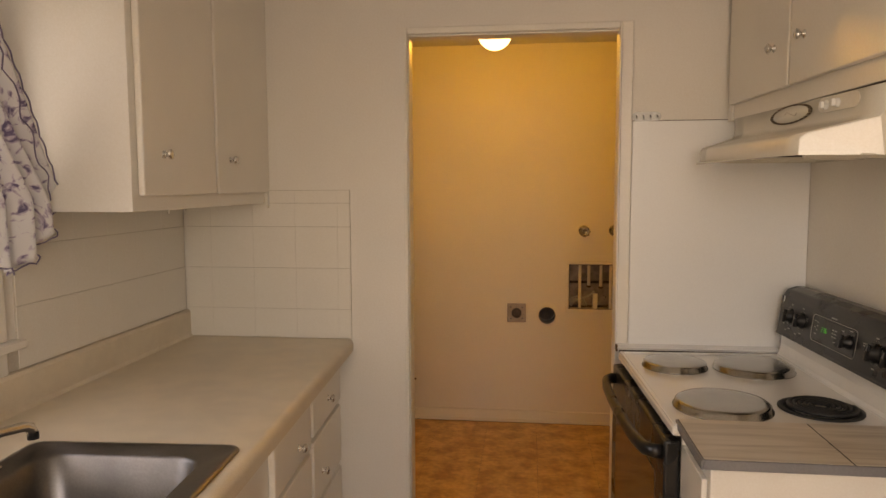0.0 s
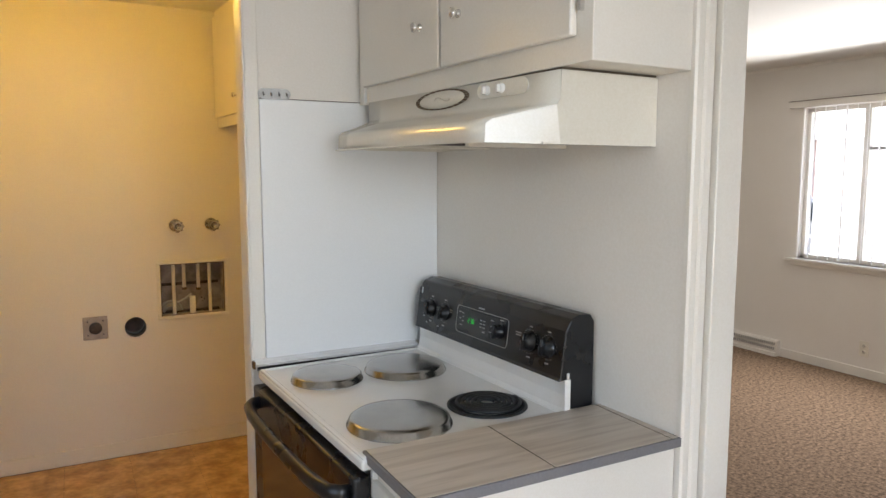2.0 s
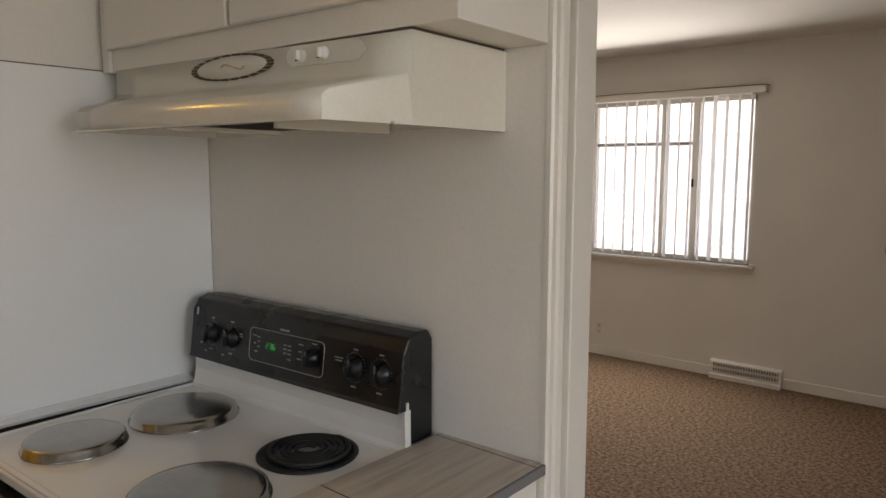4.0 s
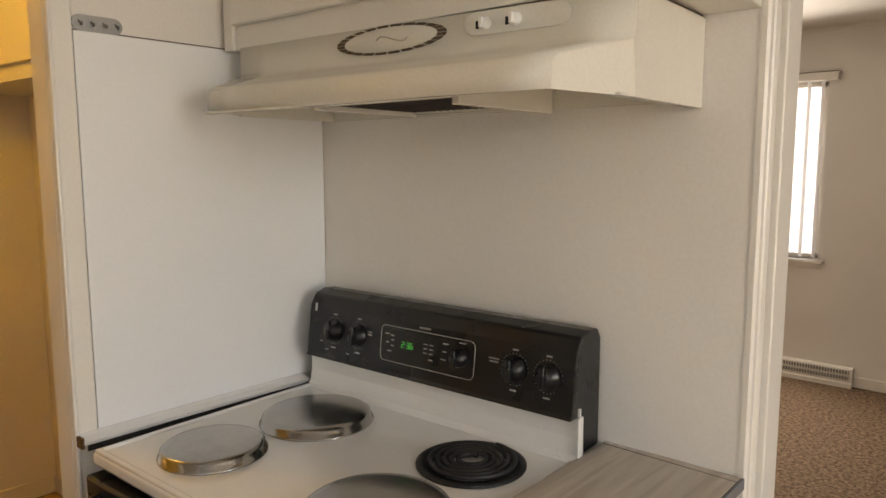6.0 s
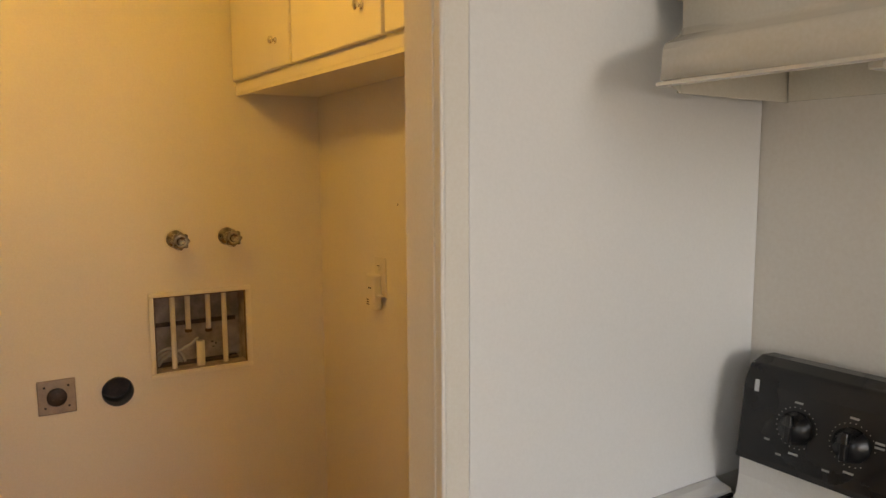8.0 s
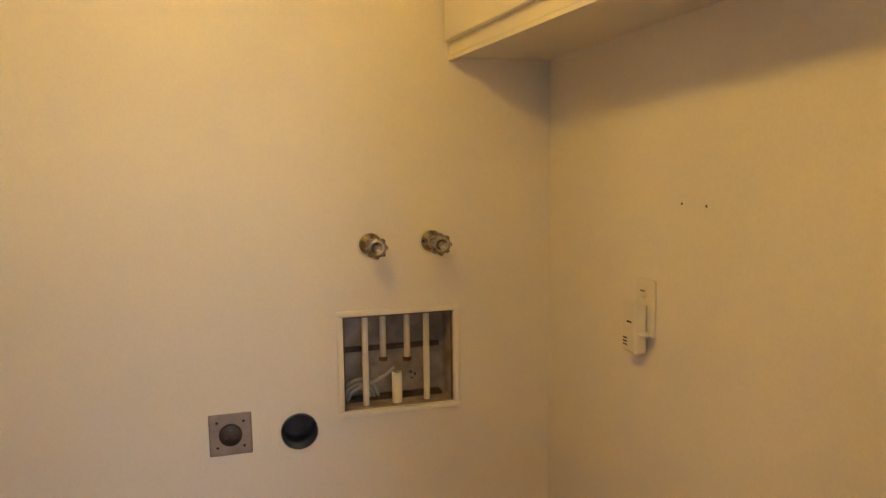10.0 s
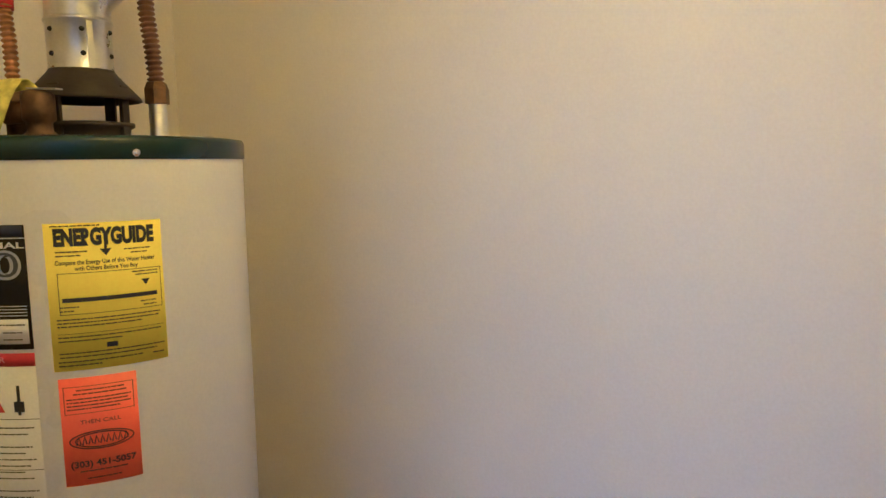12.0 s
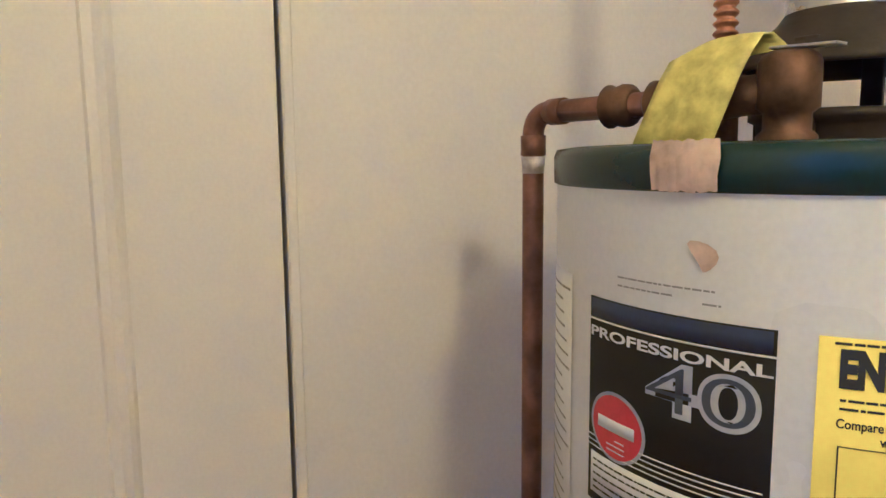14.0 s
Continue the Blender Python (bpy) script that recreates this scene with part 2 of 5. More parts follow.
def slab_door(parent, axis, face, a0, a1, z0, z1, sign, name="door", m=None, t=0.018):
    """A plain lipped door or drawer front. axis: the normal; a0..a1 along the wall."""
    bm = bmesh.new()
    f0, f1 = sorted((face, face + sign * t))
    if axis == "X":
        box(bm, f0, f1, a0, a1, z0, z1, 0.004, 2)
    else:
        box(bm, a0, a1, f0, f1, z0, z1, 0.004, 2)
    return part(name, bm, m or GLOSS, parent)


# door casing round the way to the laundry
tr = structure("trim_laundry_door", boxes((-1.393, -1.382, -0.012, 0.0, 0, 2.042), (-0.6665, -0.659, -0.016, 0.0, 0, 2.042), (-1.382, -0.661, -0.012, 0.0, 2.020, 2.042),
               (-1.382, -1.377, 0.000, 0.074, 0, 2.020), (-0.667, -0.661, 0.0005, 0.074, 0, 2.020), (-1.377, -0.667, 0.000, 0.074, 2.012, 2.020), bevel=0.003), GLOSS)
structure("trim_alcove_strip", boxes((-0.659, -0.6225, -0.010, 0.0, 0.0, 2.042), bevel=0.002), GLOSS)
# casing and post where the kitchen's east wall ends
bm = bmesh.new()
prism(bm, [(-0.002, -1.0105), (-0.002, -1.020), (0.003, -1.024), (0.016, -1.024), (0.020, -1.019), (0.026, -1.018), (0.031, -1.023), (0.048, -1.024), (0.053, -1.019), (0.056, -1.0105)], "Z", 0, 2.06)
box(bm, 0.057, 0.130, -1.034, -1.0105, 0, 2.06, 0.003)
box(bm, 0.1205, 0.134, -1.010, -0.95, 0, 2.06, 0.003)
structure("trim_opening_post", bm, GLOSS)
structure("trim_opening_head", boxes((-0.018, 0.138, -2.66, -1.036, 2.03, 2.09), bevel=0.003), GLOSS)
structure("baseboard_kitchen", boxes((DX0 - .20, -1.393, -0.012, 0, 0, 0.09), bevel=0.002), GLOSS)

# white board behind the stove, on the north wall, with its rail
hb = tagged(part("splash_board", boxes((-0.620, -0.050, -0.006, -0.0005, 0.957, 1.715), bevel=0.0015), BOARD), "smooth white hardboard panel fixed behind the stove", "wall panel")
SEAM_SHADE = mat("brown_seam_and_gap_shade", (0.10, 0.075, 0.05), 0.8)
part("top_seam", boxes((-0.620, -0.262, -0.0035, -0.0005, 1.7155, 1.7175)), SEAM_SHADE, hb, "thin brown gap line along the top")
rail = thing("metal_rail", "narrow chromed edging rail between stove and splash board", "edging", (0, 0, 0))
bm = bmesh.new()
prism(bm, [(-0.040, 0.946), (-0.007, 0.946), (-0.007, 0.960), (-0.012, 0.961), (-0.020, 0.957), (-0.037, 0.954), (-0.040, 0.952)], "X", -0.660, -0.135)
part("strip", bm, mat("bright_strip", (.88, .87, .85), .2, .45), rail)
# near-black strip stands for the shade between rail and stove
part("gap_shade", boxes((-0.655, -0.135, -0.0445, -0.0402, 0.935, 0.9455)), GAPSHADE, rail, "dark strip for the shaded gap beside the stove")
part("end_cap", boxes((-0.665, -0.658, -0.038, -0.006, 0.938, 0.960), bevel=0.002), BRASS, rail, "dull bent end of the rail")

# hook rack
rack = thing("key_rack", "small silver metal hook rack screwed to the wall above the board", "hook rack")
bm = bmesh.new()
pts = [(-0.606 + 0.015 * math.cos(radians(a)), 1.730 + 0.015 * math.sin(radians(a))) for a in range(90, 271, 20)] + [(-0.543 + 0.015 * math.cos(radians(a)), 1.730 + 0.015 * math.sin(radians(a))) for a in range(-90, 91, 20)]
prism(bm, pts, "Y", -0.004, -0.0005)
part("plate", bm, mat("aluminium_plate", (.34, .33, .31), .4, .7), rack)
for i in range(4):
    x = -0.608 + 0.0225 * i
    part("hook", tube(bmesh.new(), [(x, -0.003, 1.734), (x, -0.010, 1.729), (x, -0.014, 1.724), (x, -0.017, 1.725), (x, -0.018, 1.730)], 0.0018, 8), STEEL, rack)


def hood():
    t = thing("range_hood", "glossy almond under-cabinet range hood above the stove", "range hood", (0, 0, 0))
    y0, y1 = -0.925, -0.045
    ch = 0.045
    # shell: flat upper front, sloping apron that flares out, upright lip
    bm = bmesh.new()
    prof = [(-0.262, 1.703), (-0.262, 1.648), (-0.272, 1.636), (-0.395, 1.606), (-0.405, 1.598), (-0.408, 1.563)]
    left, right = [], []
    for i, (x, z) in enumerate(prof):
        k = max(0, min(1, (x + 0.27) / -0.135))
        left.append(bm.verts.new((x + 0.018 * k, y1 - 0.07 * k, z + 0.010)))
        right.append(bm.verts.new((x, y0 + ch * k, z)))
    n = 10
    rows = []
    for i in range(len(prof)):
        rows.append([left[i]] + [bm.verts.new(left[i].co.lerp(right[i].co, j / n)) for j in range(1, n)] + [right[i]])
    for a, b in zip(rows, rows[1:]):
        for j in range(n):
            bm.faces.new((a[j], a[j + 1], b[j + 1], b[j])).smooth = True
    shell = part("shell", bm, HOODM, t)
    so = shell.modifiers.new("thick", "SOLIDIFY")
    so.thickness, so.offset = 0.002, -1
    # end plates
    bm = bmesh.new()
    v = [bm.verts.new(c) for c in [(-0.002, y0, 1.703), (-0.262, y0, 1.703), (-0.262, y0, 1.648), (-0.272, y0, 1.636), (-0.395, y0 + ch * .93, 1.606), (-0.405, y0 + ch, 1.598), (-0.408, y0 + ch, 1.563), (-0.262, y0, 1.561), (-0.002, y0, 1.561)]]
    bm.faces.new((v[0], v[1], v[2], v[3], v[7], v[8])).smooth = False
    bm.faces.new((v[3], v[4], v[5], v[6], v[7])).smooth = False
    ob = part("end_panel", bm, HOODM, t)
    ob.modifiers.new("thick", "SOLIDIFY").thickness = 0.002
    bm = bmesh.new()
    prism(bm, [(-0.002, 1.707), (-0.262, 1.707), (-0.262, 1.656), (-0.272, 1.571), (-0.002, 1.571)], "Y", y1 - 0.002, y1)
    v = [bm.verts.new(c) for c in [(-0.262, y1, 1.656), (-0.378, y1 - .066, 1.616), (-0.388, y1 - .07, 1.606), (-0.390, y1 - .07, 1.574), (-0.262, y1, 1.571)]]
    bm.faces.new(v)
    part("end_panel", bm, HOODM, t)
    # folded rim below, and the inside pan
    bm = bmesh.new()
    box(bm, -0.400, -0.385, y0 + ch, y1 - .07, 1.566, 1.570)
    box(bm, -0.30, -0.003, y0 + .004, y0 + .018, 1.561, 1.565)
    part("rim", bm, HOODM, t)
    part("pan", boxes((-0.262, -0.003, y0 + .006, y1 - .004, 1.628, 1.632), (-0.008, -0.003, y0 + .006, y1 - .004, 1.572, 1.628)), HOODM, t, "dim inner pan of the hood")
    # strip coloured dark for the shade between hood and cabinet
    part("top_gap_shade", boxes((-0.2585, -0.004, y0 + .003, y1 - .03, 1.7000, 1.7080)), SEAM_SHADE, t, "dark brown strip for the shade under the cabinet")
    # filter frame
    f = part("filter_box", boxes((-0.30, -0.285, -0.64, -0.32, 1.575, 1.628), (-0.03, -0.015, -0.64, -0.32, 1.575, 1.628), (-0.30, -0.015, -0.655, -0.64, 1.563, 1.628), (-0.30, -0.015, -0.32, -0.305, 1.57, 1.628), bevel=0.002), HOODM, t)
    bm = bmesh.new()
    box(bm, -0.285, -0.03, -0.64, -0.32, 1.585, 1.590)
    g = part("grease_filter", bm, mat("greasy_filter", (0.05, 0.035, 0.028), 0.5, 0.4, var=0.3, scale=40), f, "dark brown greasy mesh filter")
    for i in range(18):
        y = -0.635 + i * 0.0178
        part("slat", boxes((-0.285, -0.03, y, y + 0.004, 1.579, 1.5848)), g.data.materials[0], f)
    for y in (-0.645, -0.315):
        part("screw", lathe(bmesh.new(), [(0, 0), (.004, 0), (.003, -.002), (0, -.002)], (-0.293, y, 1.574), "Z", 8), BLACKM, f)
    # oval vent badge with its slots
    bm = bmesh.new()
    cy, cz, ry, rz = -0.474, 1.684, 0.128, 0.024
    for k in range(120):
        a = 2 * math.pi * k / 120
        for s0, s1 in ((0.86, 1.0),):
            if k % 5:
                p = [(cy + ry * s0 * math.cos(a), cz + rz * s0 * math.sin(a)), (cy + ry * s1 * math.cos(a), cz + rz * s1 * math.sin(a)),
                     (cy + ry * s1 * math.cos(a + .048), cz + rz * s1 * math.sin(a + .048)), (cy + ry * s0 * math.cos(a + .048), cz + rz * s0 * math.sin(a + .048))]
                prism(bm, p, "X", -0.2665, -0.2635)
    part("vent_ring", bm, mat("brown_slots", (0.12, 0.08, 0.045), 0.7), t, "brown slotted ring round the oval badge")
    bm = bmesh.new()
    lathe(bm, [(0, 0.0035), (.82, 0.003), (.87, 0.0)], (0, 0, 0), "X", 48)
    for v in bm.verts:
        v.co = Vector((-0.2642 - v.co.x, cy + v.co.y * ry, cz + v.co.z * rz))
    bmesh.ops.reverse_faces(bm, faces=bm.faces[:])
    bg_ = part("badge", bm, HOODM, t, "raised oval almond badge")
    bm = bmesh.new()
    tube(bm, [(-0.2680, cy + 0.035 * math.cos(radians(a)) - .01, cz + 0.006 * math.sin(radians(a * 2))) for a in range(0, 181, 12)], 0.0012, 6)
    part("emblem", bm, mat("faint_emblem", (0.45, 0.40, 0.33), 0.5), bg_)
    # switch plate and rocker knobs
    bm = bmesh.new()
    p = [(-0.70 - 0.105 + 0.022 * math.cos(radians(a)), 1.685 + 0.017 * math.sin(radians(a))) for a in range(90, 271, 20)] + [(-0.66 + 0.022 * math.cos(radians(a)), 1.687 + 0.017 * math.sin(radians(a))) for a in range(-90, 91, 20)]
    prism(bm, p, "X", -0.2665, -0.2635)
    part("switch_plate", bm, mat("pale_switch_plate", (0.72, 0.69, 0.62), 0.3), t)
    for y in (-0.680, -0.735):
        k = part("switch_knob", lathe(bmesh.new(), [(.011, -0.0), (.011, -.003), (.007, -.008), (0, -.008)], (-0.2660, y, 1.686), "X", 18), mat("white_knob", (.8, .79, .75), .3), t)
        part("grip", boxes((-0.282, -0.272, y - .003, y + .003, 1.678, 1.694), bevel=0.001), k.data.materials[0], k)
        part("mark", boxes((-0.2675, -0.2660, y + .012, y + .018, 1.679, 1.691)), BLACK, t)
    return t


# the alcove is a little out of square: what stands in it is turned with its wall
ALCOVE = pose(0, -1.0, 0, 0, 0, 2.6) @ pose(0, 1.0, 0)
hood().matrix_basis = ALCOVE


def cabinet_over_stove():
    t = thing("wall_cabinet", "beige-white painted wall cabinet hung above the range hood", "kitchen cabinet")
    bm = boxes((-0.262, -0.001, -1.010, -0.001, 1.7085, CZ - .001), bevel=0.002)
    part("body", bm, GLOSS, t)
    part("filler_strip", boxes((-0.272, -0.262, -0.03, -0.001, 1.7085, CZ - .001), bevel=0.002), GLOSS, t)
    for a0, a1, ky in ((-0.484, -0.036, -0.396), (-0.968, -0.495, -0.580)):
        d = slab_door(t, "X", -0.2625, a0, a1, 1.757, CZ - .05, -1)
        knob(d, (-0.281, ky, 1.868), "X", -1)
    part("hinge", boxes((-0.272, -0.262, -0.985, -0.977, 1.80, 1.84)), CHROME, t)

    return t


cabinet_over_stove().matrix_basis = ALCOVE


def stove():
    t = thing("electric_stove", "white electric coil stove with a black control panel and oven door", "stove")
    y0, y1, zt = -0.770, -0.045, 0.948
    part("side_panels", boxes((-0.595, -0.03, y0, y0 + .012, 0.02, .93), (-0.595, -0.03, y1 - .012, y1, 0.02, .93), (-0.04, -0.03, y0 + .012, y1 - .012, 0.02, .93), bevel=0.002), ENAMEL, t)
    # cooktop with a raised rim and four wells
    bm = bmesh.new()
    box(bm, -0.618, -0.075, y0, y1, zt - .028, zt - .004, 0.006, 3)
    ct = part("cooktop", bm, ENAMEL, t)
    bm = bmesh.new()
    for x0, x1, a, b in ((-0.615, -0.603, y0 + .004, y1 - .004), (-0.108, -0.096, y0 + .004, y1 - .004), (-0.603, -0.108, y0 + .004, y0 + .014), (-0.603, -0.108, y1 - .014, y1 - .004)):
        box(bm, x0, x1, a, b, zt - .006, zt + .001, 0.0025, 2)
    part("rim", bm, ENAMEL, ct)
    # front-left, back-left, front-right: tin covers; back-right: a bare coil
    for cx, cy, r in ((-0.478, -0.222, 0.098), (-0.250, -0.245, 0.117), (-0.460, -0.622, 0.120)):
        bm = lathe(bmesh.new(), [(0, .0225), (r * .35, .0222), (r * .8, .0215), (r * .90, .020), (r * .95, .016), (r * .965, .0045), (r * 1.0, .003), (r * 1.0, .0005), (r * .9, .0005)], (cx, cy, zt - .004), "Z", 56)
        c = part("burner_cover", bm, COVER, t, "round brushed steel burner cover")
    cx, cy, r = -0.222, -0.622, 0.098
    part("trim_ring", lathe(bmesh.new(), [(r * 1.0, .001), (r * 1.0, .004), (r * .93, .006), (r * .86, .003), (r * .86, -.004)], (cx, cy, zt - .004), "Z", 48), BLACKM, t)
    part("drip_pan", lathe(bmesh.new(), [(r * .86, .003), (r * .6, -.002), (0.0, -.002)], (cx, cy, zt - .0035), "Z", 40), BLACKM, t)
    pts = []
    for k in range(0, 360 * 5 + 1, 12):
        rr = 0.018 + (r * .86 - 0.022) * k / 1800
        pts.append((cx + rr * math.cos(radians(k)), cy + rr * math.sin(radians(k)), zt + .006))
    part("coil", tube(bmesh.new(), pts, 0.0048, 8), BLACKM, t, "bare black spiral heating coil")
    # white riser below the panel, then the black backguard
    bm = bmesh.new()
    prism(bm, [(-0.110, 0.944), (-0.100, 0.955), (-0.094, 0.985), (-0.094, 1.040), (-0.0885, 1.040), (-0.0885, 0.944)], "Y", y0 + .004, y1 - .004)
    part("riser", bm, ENAMEL, t)
    part("side_flange", boxes((-0.106, -0.0885, y0 - .001, y0 + .003, 0.944, 1.027), bevel=0.001), ENAMEL, t)
    bm = bmesh.new()
    prism(bm, [(-0.118, 1.022), (-0.112, 1.030), (-0.098, 1.140), (-0.082, 1.166), (-0.055, 1.175), (-0.022, 1.173), (-0.010, 1.155), (-0.010, 0.950), (-0.088, 0.950), (-0.088, 1.022)], "Y", y0 + .008, y1 - .008)
    g = part("backguard", bm, BLACK, t, "black plastic control panel with a rounded top")
    bv = g.modifiers.new("soft", "BEVEL")
    bv.width, bv.segments, bv.limit_method = 0.009, 4, "ANGLE"
    # printed face: tilted plane x = -0.112 + (z - 1.03) * .127

    def on(y, z, d=0.0):
        return (-0.1125 + (z - 1.03) * 0.127 - d, y, z)

    tilt = math.atan(0.127)
    marks = mat("pale_print", (0.36, 0.36, 0.35), 0.5)
    for y in (-0.144, -0.222, -0.635, -0.707):
        o = on(y, 1.091)
        bm = lathe(bmesh.new(), [(.024, 0), (.024, -.006), (.019, -.008), (.018, -.018), (0, -.019)], (0, 0, 0), "X", 28)
        k = part("control_knob", bm, BLACK, t)
        k.matrix_basis = pose(*o) @ pose(0, 0, 0, 0, 7.2, 0)
        part("grip", boxes((-0.026, -0.016, -0.0045, 0.0045, -0.020, 0.020), bevel=0.002), BLACK, k)
        bm = bmesh.new()
        for i in range(22):
            a = radians(-60 + i * 300 / 21 - 90 + 30)
            c, s = math.cos(a), math.sin(a)
            lathe(bm, [(0, -0.0008), (0.0008, -0.0008), (0.0008, 0)], (-0.0002, 0.030 * c, 0.030 * s), "X", 5)
        part("dial_marks", bm, marks, k, "ring of pale printed dial marks")
        for zz, w in ((0.037, .006), (-0.039, .007)):
            part("dial_label", boxes((-0.0012, -0.0003, -w, w, zz - .0015, zz + .0015)), marks, k)
    # clock panel, its pale outline, the time and the selector
    cl = part("clock_panel", bmesh.new(), BLACK, t)
    bm = bmesh.new()

    def bar(bm, ya, yb, za, zb, d=0.0012):
        v = [bm.verts.new(on(y, z, d)) for y, z in ((ya, za), (yb, za), (yb, zb), (ya, zb))]
        w = [bm.verts.new(on(y, z, 0.0)) for y, z in ((ya, za), (yb, za), (yb, zb), (ya, zb))]
        for q in ((v[3], v[2], v[1], v[0]), (v[0], v[1], w[1], w[0]), (v[1], v[2], w[2], w[1]), (v[2], v[3], w[3], w[2]), (v[3], v[0], w[0], w[3])):
            bm.faces.new(q)
        bmesh.ops.recalc_face_normals(bm, faces=bm.faces[:])

    bar(bm, -0.535, -0.298, 1.058, 1.122, 0.0010)
    bm.to_mesh(cl.data)
    bm.free()
    bm = bmesh.new()
    rr = 0.012
    path = []
    for cy_, cz_, a0 in ((-0.292 - rr, 1.127 - rr, 0), (-0.543 + rr, 1.127 - rr, 90), (-0.543 + rr, 1.052 + rr, 180), (-0.292 - rr, 1.052 + rr, 270)):
        for k in range(5):
            a = radians(a0 + 90 * k / 4)
            path.append(on(cy_ + rr * math.cos(a), cz_ + rr * math.sin(a), 0.0006))
    path.append(path[0])
    part("panel_outline", tube(bm, path, 0.0009, 6, cap=False), mat("pale_line", (0.35, 0.34, 0.32), 0.4), cl)
    # the clock's green digits: they can be read only as a glow of figures
    bm = bmesh.new()
    seg = dict(a=(0.1, .9, .93, 1), g=(.1, .9, .46, .54), d=(.1, .9, 0, .07), f=(0, .14, .53, .95), b=(.86, 1, .53, .95), e=(0, .14, .05, .47), c=(.86, 1, .05, .47))
    for i, digit in enumerate(("abged", "abgcd", "acdfge")):
        for ch_ in digit:
            u0, u1, w0, w1 = seg[ch_]
            yl, zl = -0.352 - i * 0.0105 - (0.003 if i else 0), 1.086
            bar(bm, yl - u1 * 0.0075, yl - u0 * 0.0075, zl + w0 * 0.013, zl + w1 * 0.013, 0.0022)
    part("clock_digits", bm, mat("green_digits", (0.02, 0.3, 0.05), 0.4, emit=(0.03, 1.0, 0.12), power=0.09), cl, "glowing green clock digits")
    bm = bmesh.new()
    for y, z, w in ((-0.288, 1.110, .006), (-0.303, 1.108, .005), (-0.290, 1.092, .004), (-0.304, 1.098, .004), (-0.304, 1.086, .004), (-0.296, 1.074, .006), (-0.396, 1.103, .005), (-0.396, 1.094, .005), (-0.396, 1.085, .005), (-0.411, 1.103, .005), (-0.411, 1.094, .005), (-0.411, 1.085, .005),
                    (-0.411, 1.073, .006), (-0.448, 1.112, .007), (-0.446, 1.096, .005), (-0.444, 1.080, .007), (-0.49, 1.120, .008), (-0.235, 1.098, .006), (-0.235, 1.104, .006), (-0.566, 1.098, .010), (-0.566, 1.104, .012), (-0.10, 1.045, .004), (-0.17, 1.045, .005), (-0.08, 1.062, .004)):
        bar(bm, y - .022 - w, y - .022 + w, z - .0012, z + .0012, 0.0016)
    tagged(part("printed_marks", bm, marks, t, "tiny pale printed words too small to read"), kind="stuff")
    bm = bmesh.new()
    bar(bm, -0.080, -0.073, 1.128, 1.146, 0.0008)
    part("sticker", bm, mat("pale_sticker", (0.6, 0.62, 0.64), 0.4), t, "small pale sticker at the panel's end")
    bm = bmesh.new()
    bar(bm, -0.428, -0.398, 1.133, 1.1365, 0.0009)
    part("nameplate", bm, marks, t, "small pale maker's mark")
    o = on(-0.508, 1.090, 0.001)
    bm = lathe(bmesh.new(), [(.019, 0), (.019, -.006), (.016, -.009), (.015, -.018), (0, -.019)], (0, 0, 0), "X", 26)
    k = part("selector_knob", bm, BLACK, t)
    k.matrix_basis = pose(*o) @ pose(0, 0, 0, 0, 7.2, 0)
    part("grip", boxes((-0.026, -0.016, -0.004, 0.004, -0.018, 0.018), bevel=0.002), BLACK, k)
    # oven door with its window and bowed handle
    d = part("oven_door", boxes((-0.635, -0.598, y0 + .004, y1 - .004, 0.20, 0.908), bevel=0.006), BLACK, t, "black glass oven door")
    part("window", boxes((-0.6365, -0.634, -0.68, -0.13, 0.36, 0.80), bevel=0.0008), mat("dark_oven_glass", (0.02, 0.012, 0.008), 0.06, spec=0.8, bump=0, var=0), d)
    pts = [(-0.635, -0.105, .872), (-0.653, -0.108, .872), (-0.669, -0.130, .871), (-0.679, -0.200, .870), (-0.683, -0.315, .869), (-0.684, -0.420, .869), (-0.683, -0.525, .869), (-0.679, -0.645, .870), (-0.669, -0.715, .871), (-0.653, -0.737, .872), (-0.635, -0.740, .872)]
    bm = tube(bmesh.new(), pts, 0.014, 14)
    for v in bm.verts:
        v.co.z = .870 + (v.co.z - .870) * 1.25
    part("handle", bm, BLACK, d, "bowed black plastic handle")
    part("storage_drawer", boxes((-0.631, -0.598, y0 + .004, y1 - .004, 0.03, 0.19), bevel=0.006), BLACK, t)
    return t


COVER = mat("spun_steel", (0.42, 0.405, 0.385), 0.2, 1.0, var=0.10, scale=9, bump=0.03, bscale=40, rvar=0.08)
stove().matrix_basis = ALCOVE


def ledge():
    """The narrow cabinet beside the stove, and the tiled top on it."""
    c = thing("filler_cabinet", "white painted filler cabinet between the stove and the opening", "kitchen cabinet")
    part("body", boxes((-0.594, -0.001, -1.004, -0.776, 0.0, 0.933), bevel=0.003), GLOSS, c)
    part("front_panel", boxes((-0.606, -0.594, -0.985, -0.795, 0.10, 0.90), bevel=0.002), GLOSS, c)
    t = thing("tiled_ledge", "wood-look grey-beige porcelain tile ledge with dark grout edge", "tiled counter")
    z = 0.955
    part("mortar_bed", boxes((-0.611, -0.0005, -1.017, -0.772, 0.9335, z - .0015)), GROUTD, t, "dark grout bed")
    part("edge_trim", boxes((-0.617, -0.611, -1.022, -0.772, 0.934, z - .001), (-0.611, -0.0005, -1.022, -1.017, 0.934, z - .001), bevel=0.0015), GREY, t, "grey rough-cut tile edge")
    me = {}
    for x0, x1 in ((-0.610, -0.3265), (-0.3225, -0.0255), (-0.0215, -0.005)):
        bm = boxes((x0, x1, -1.0165, -0.774, z - .0013, z), bevel=0.0004)
        part("tile", bm, WOODTILE, t)


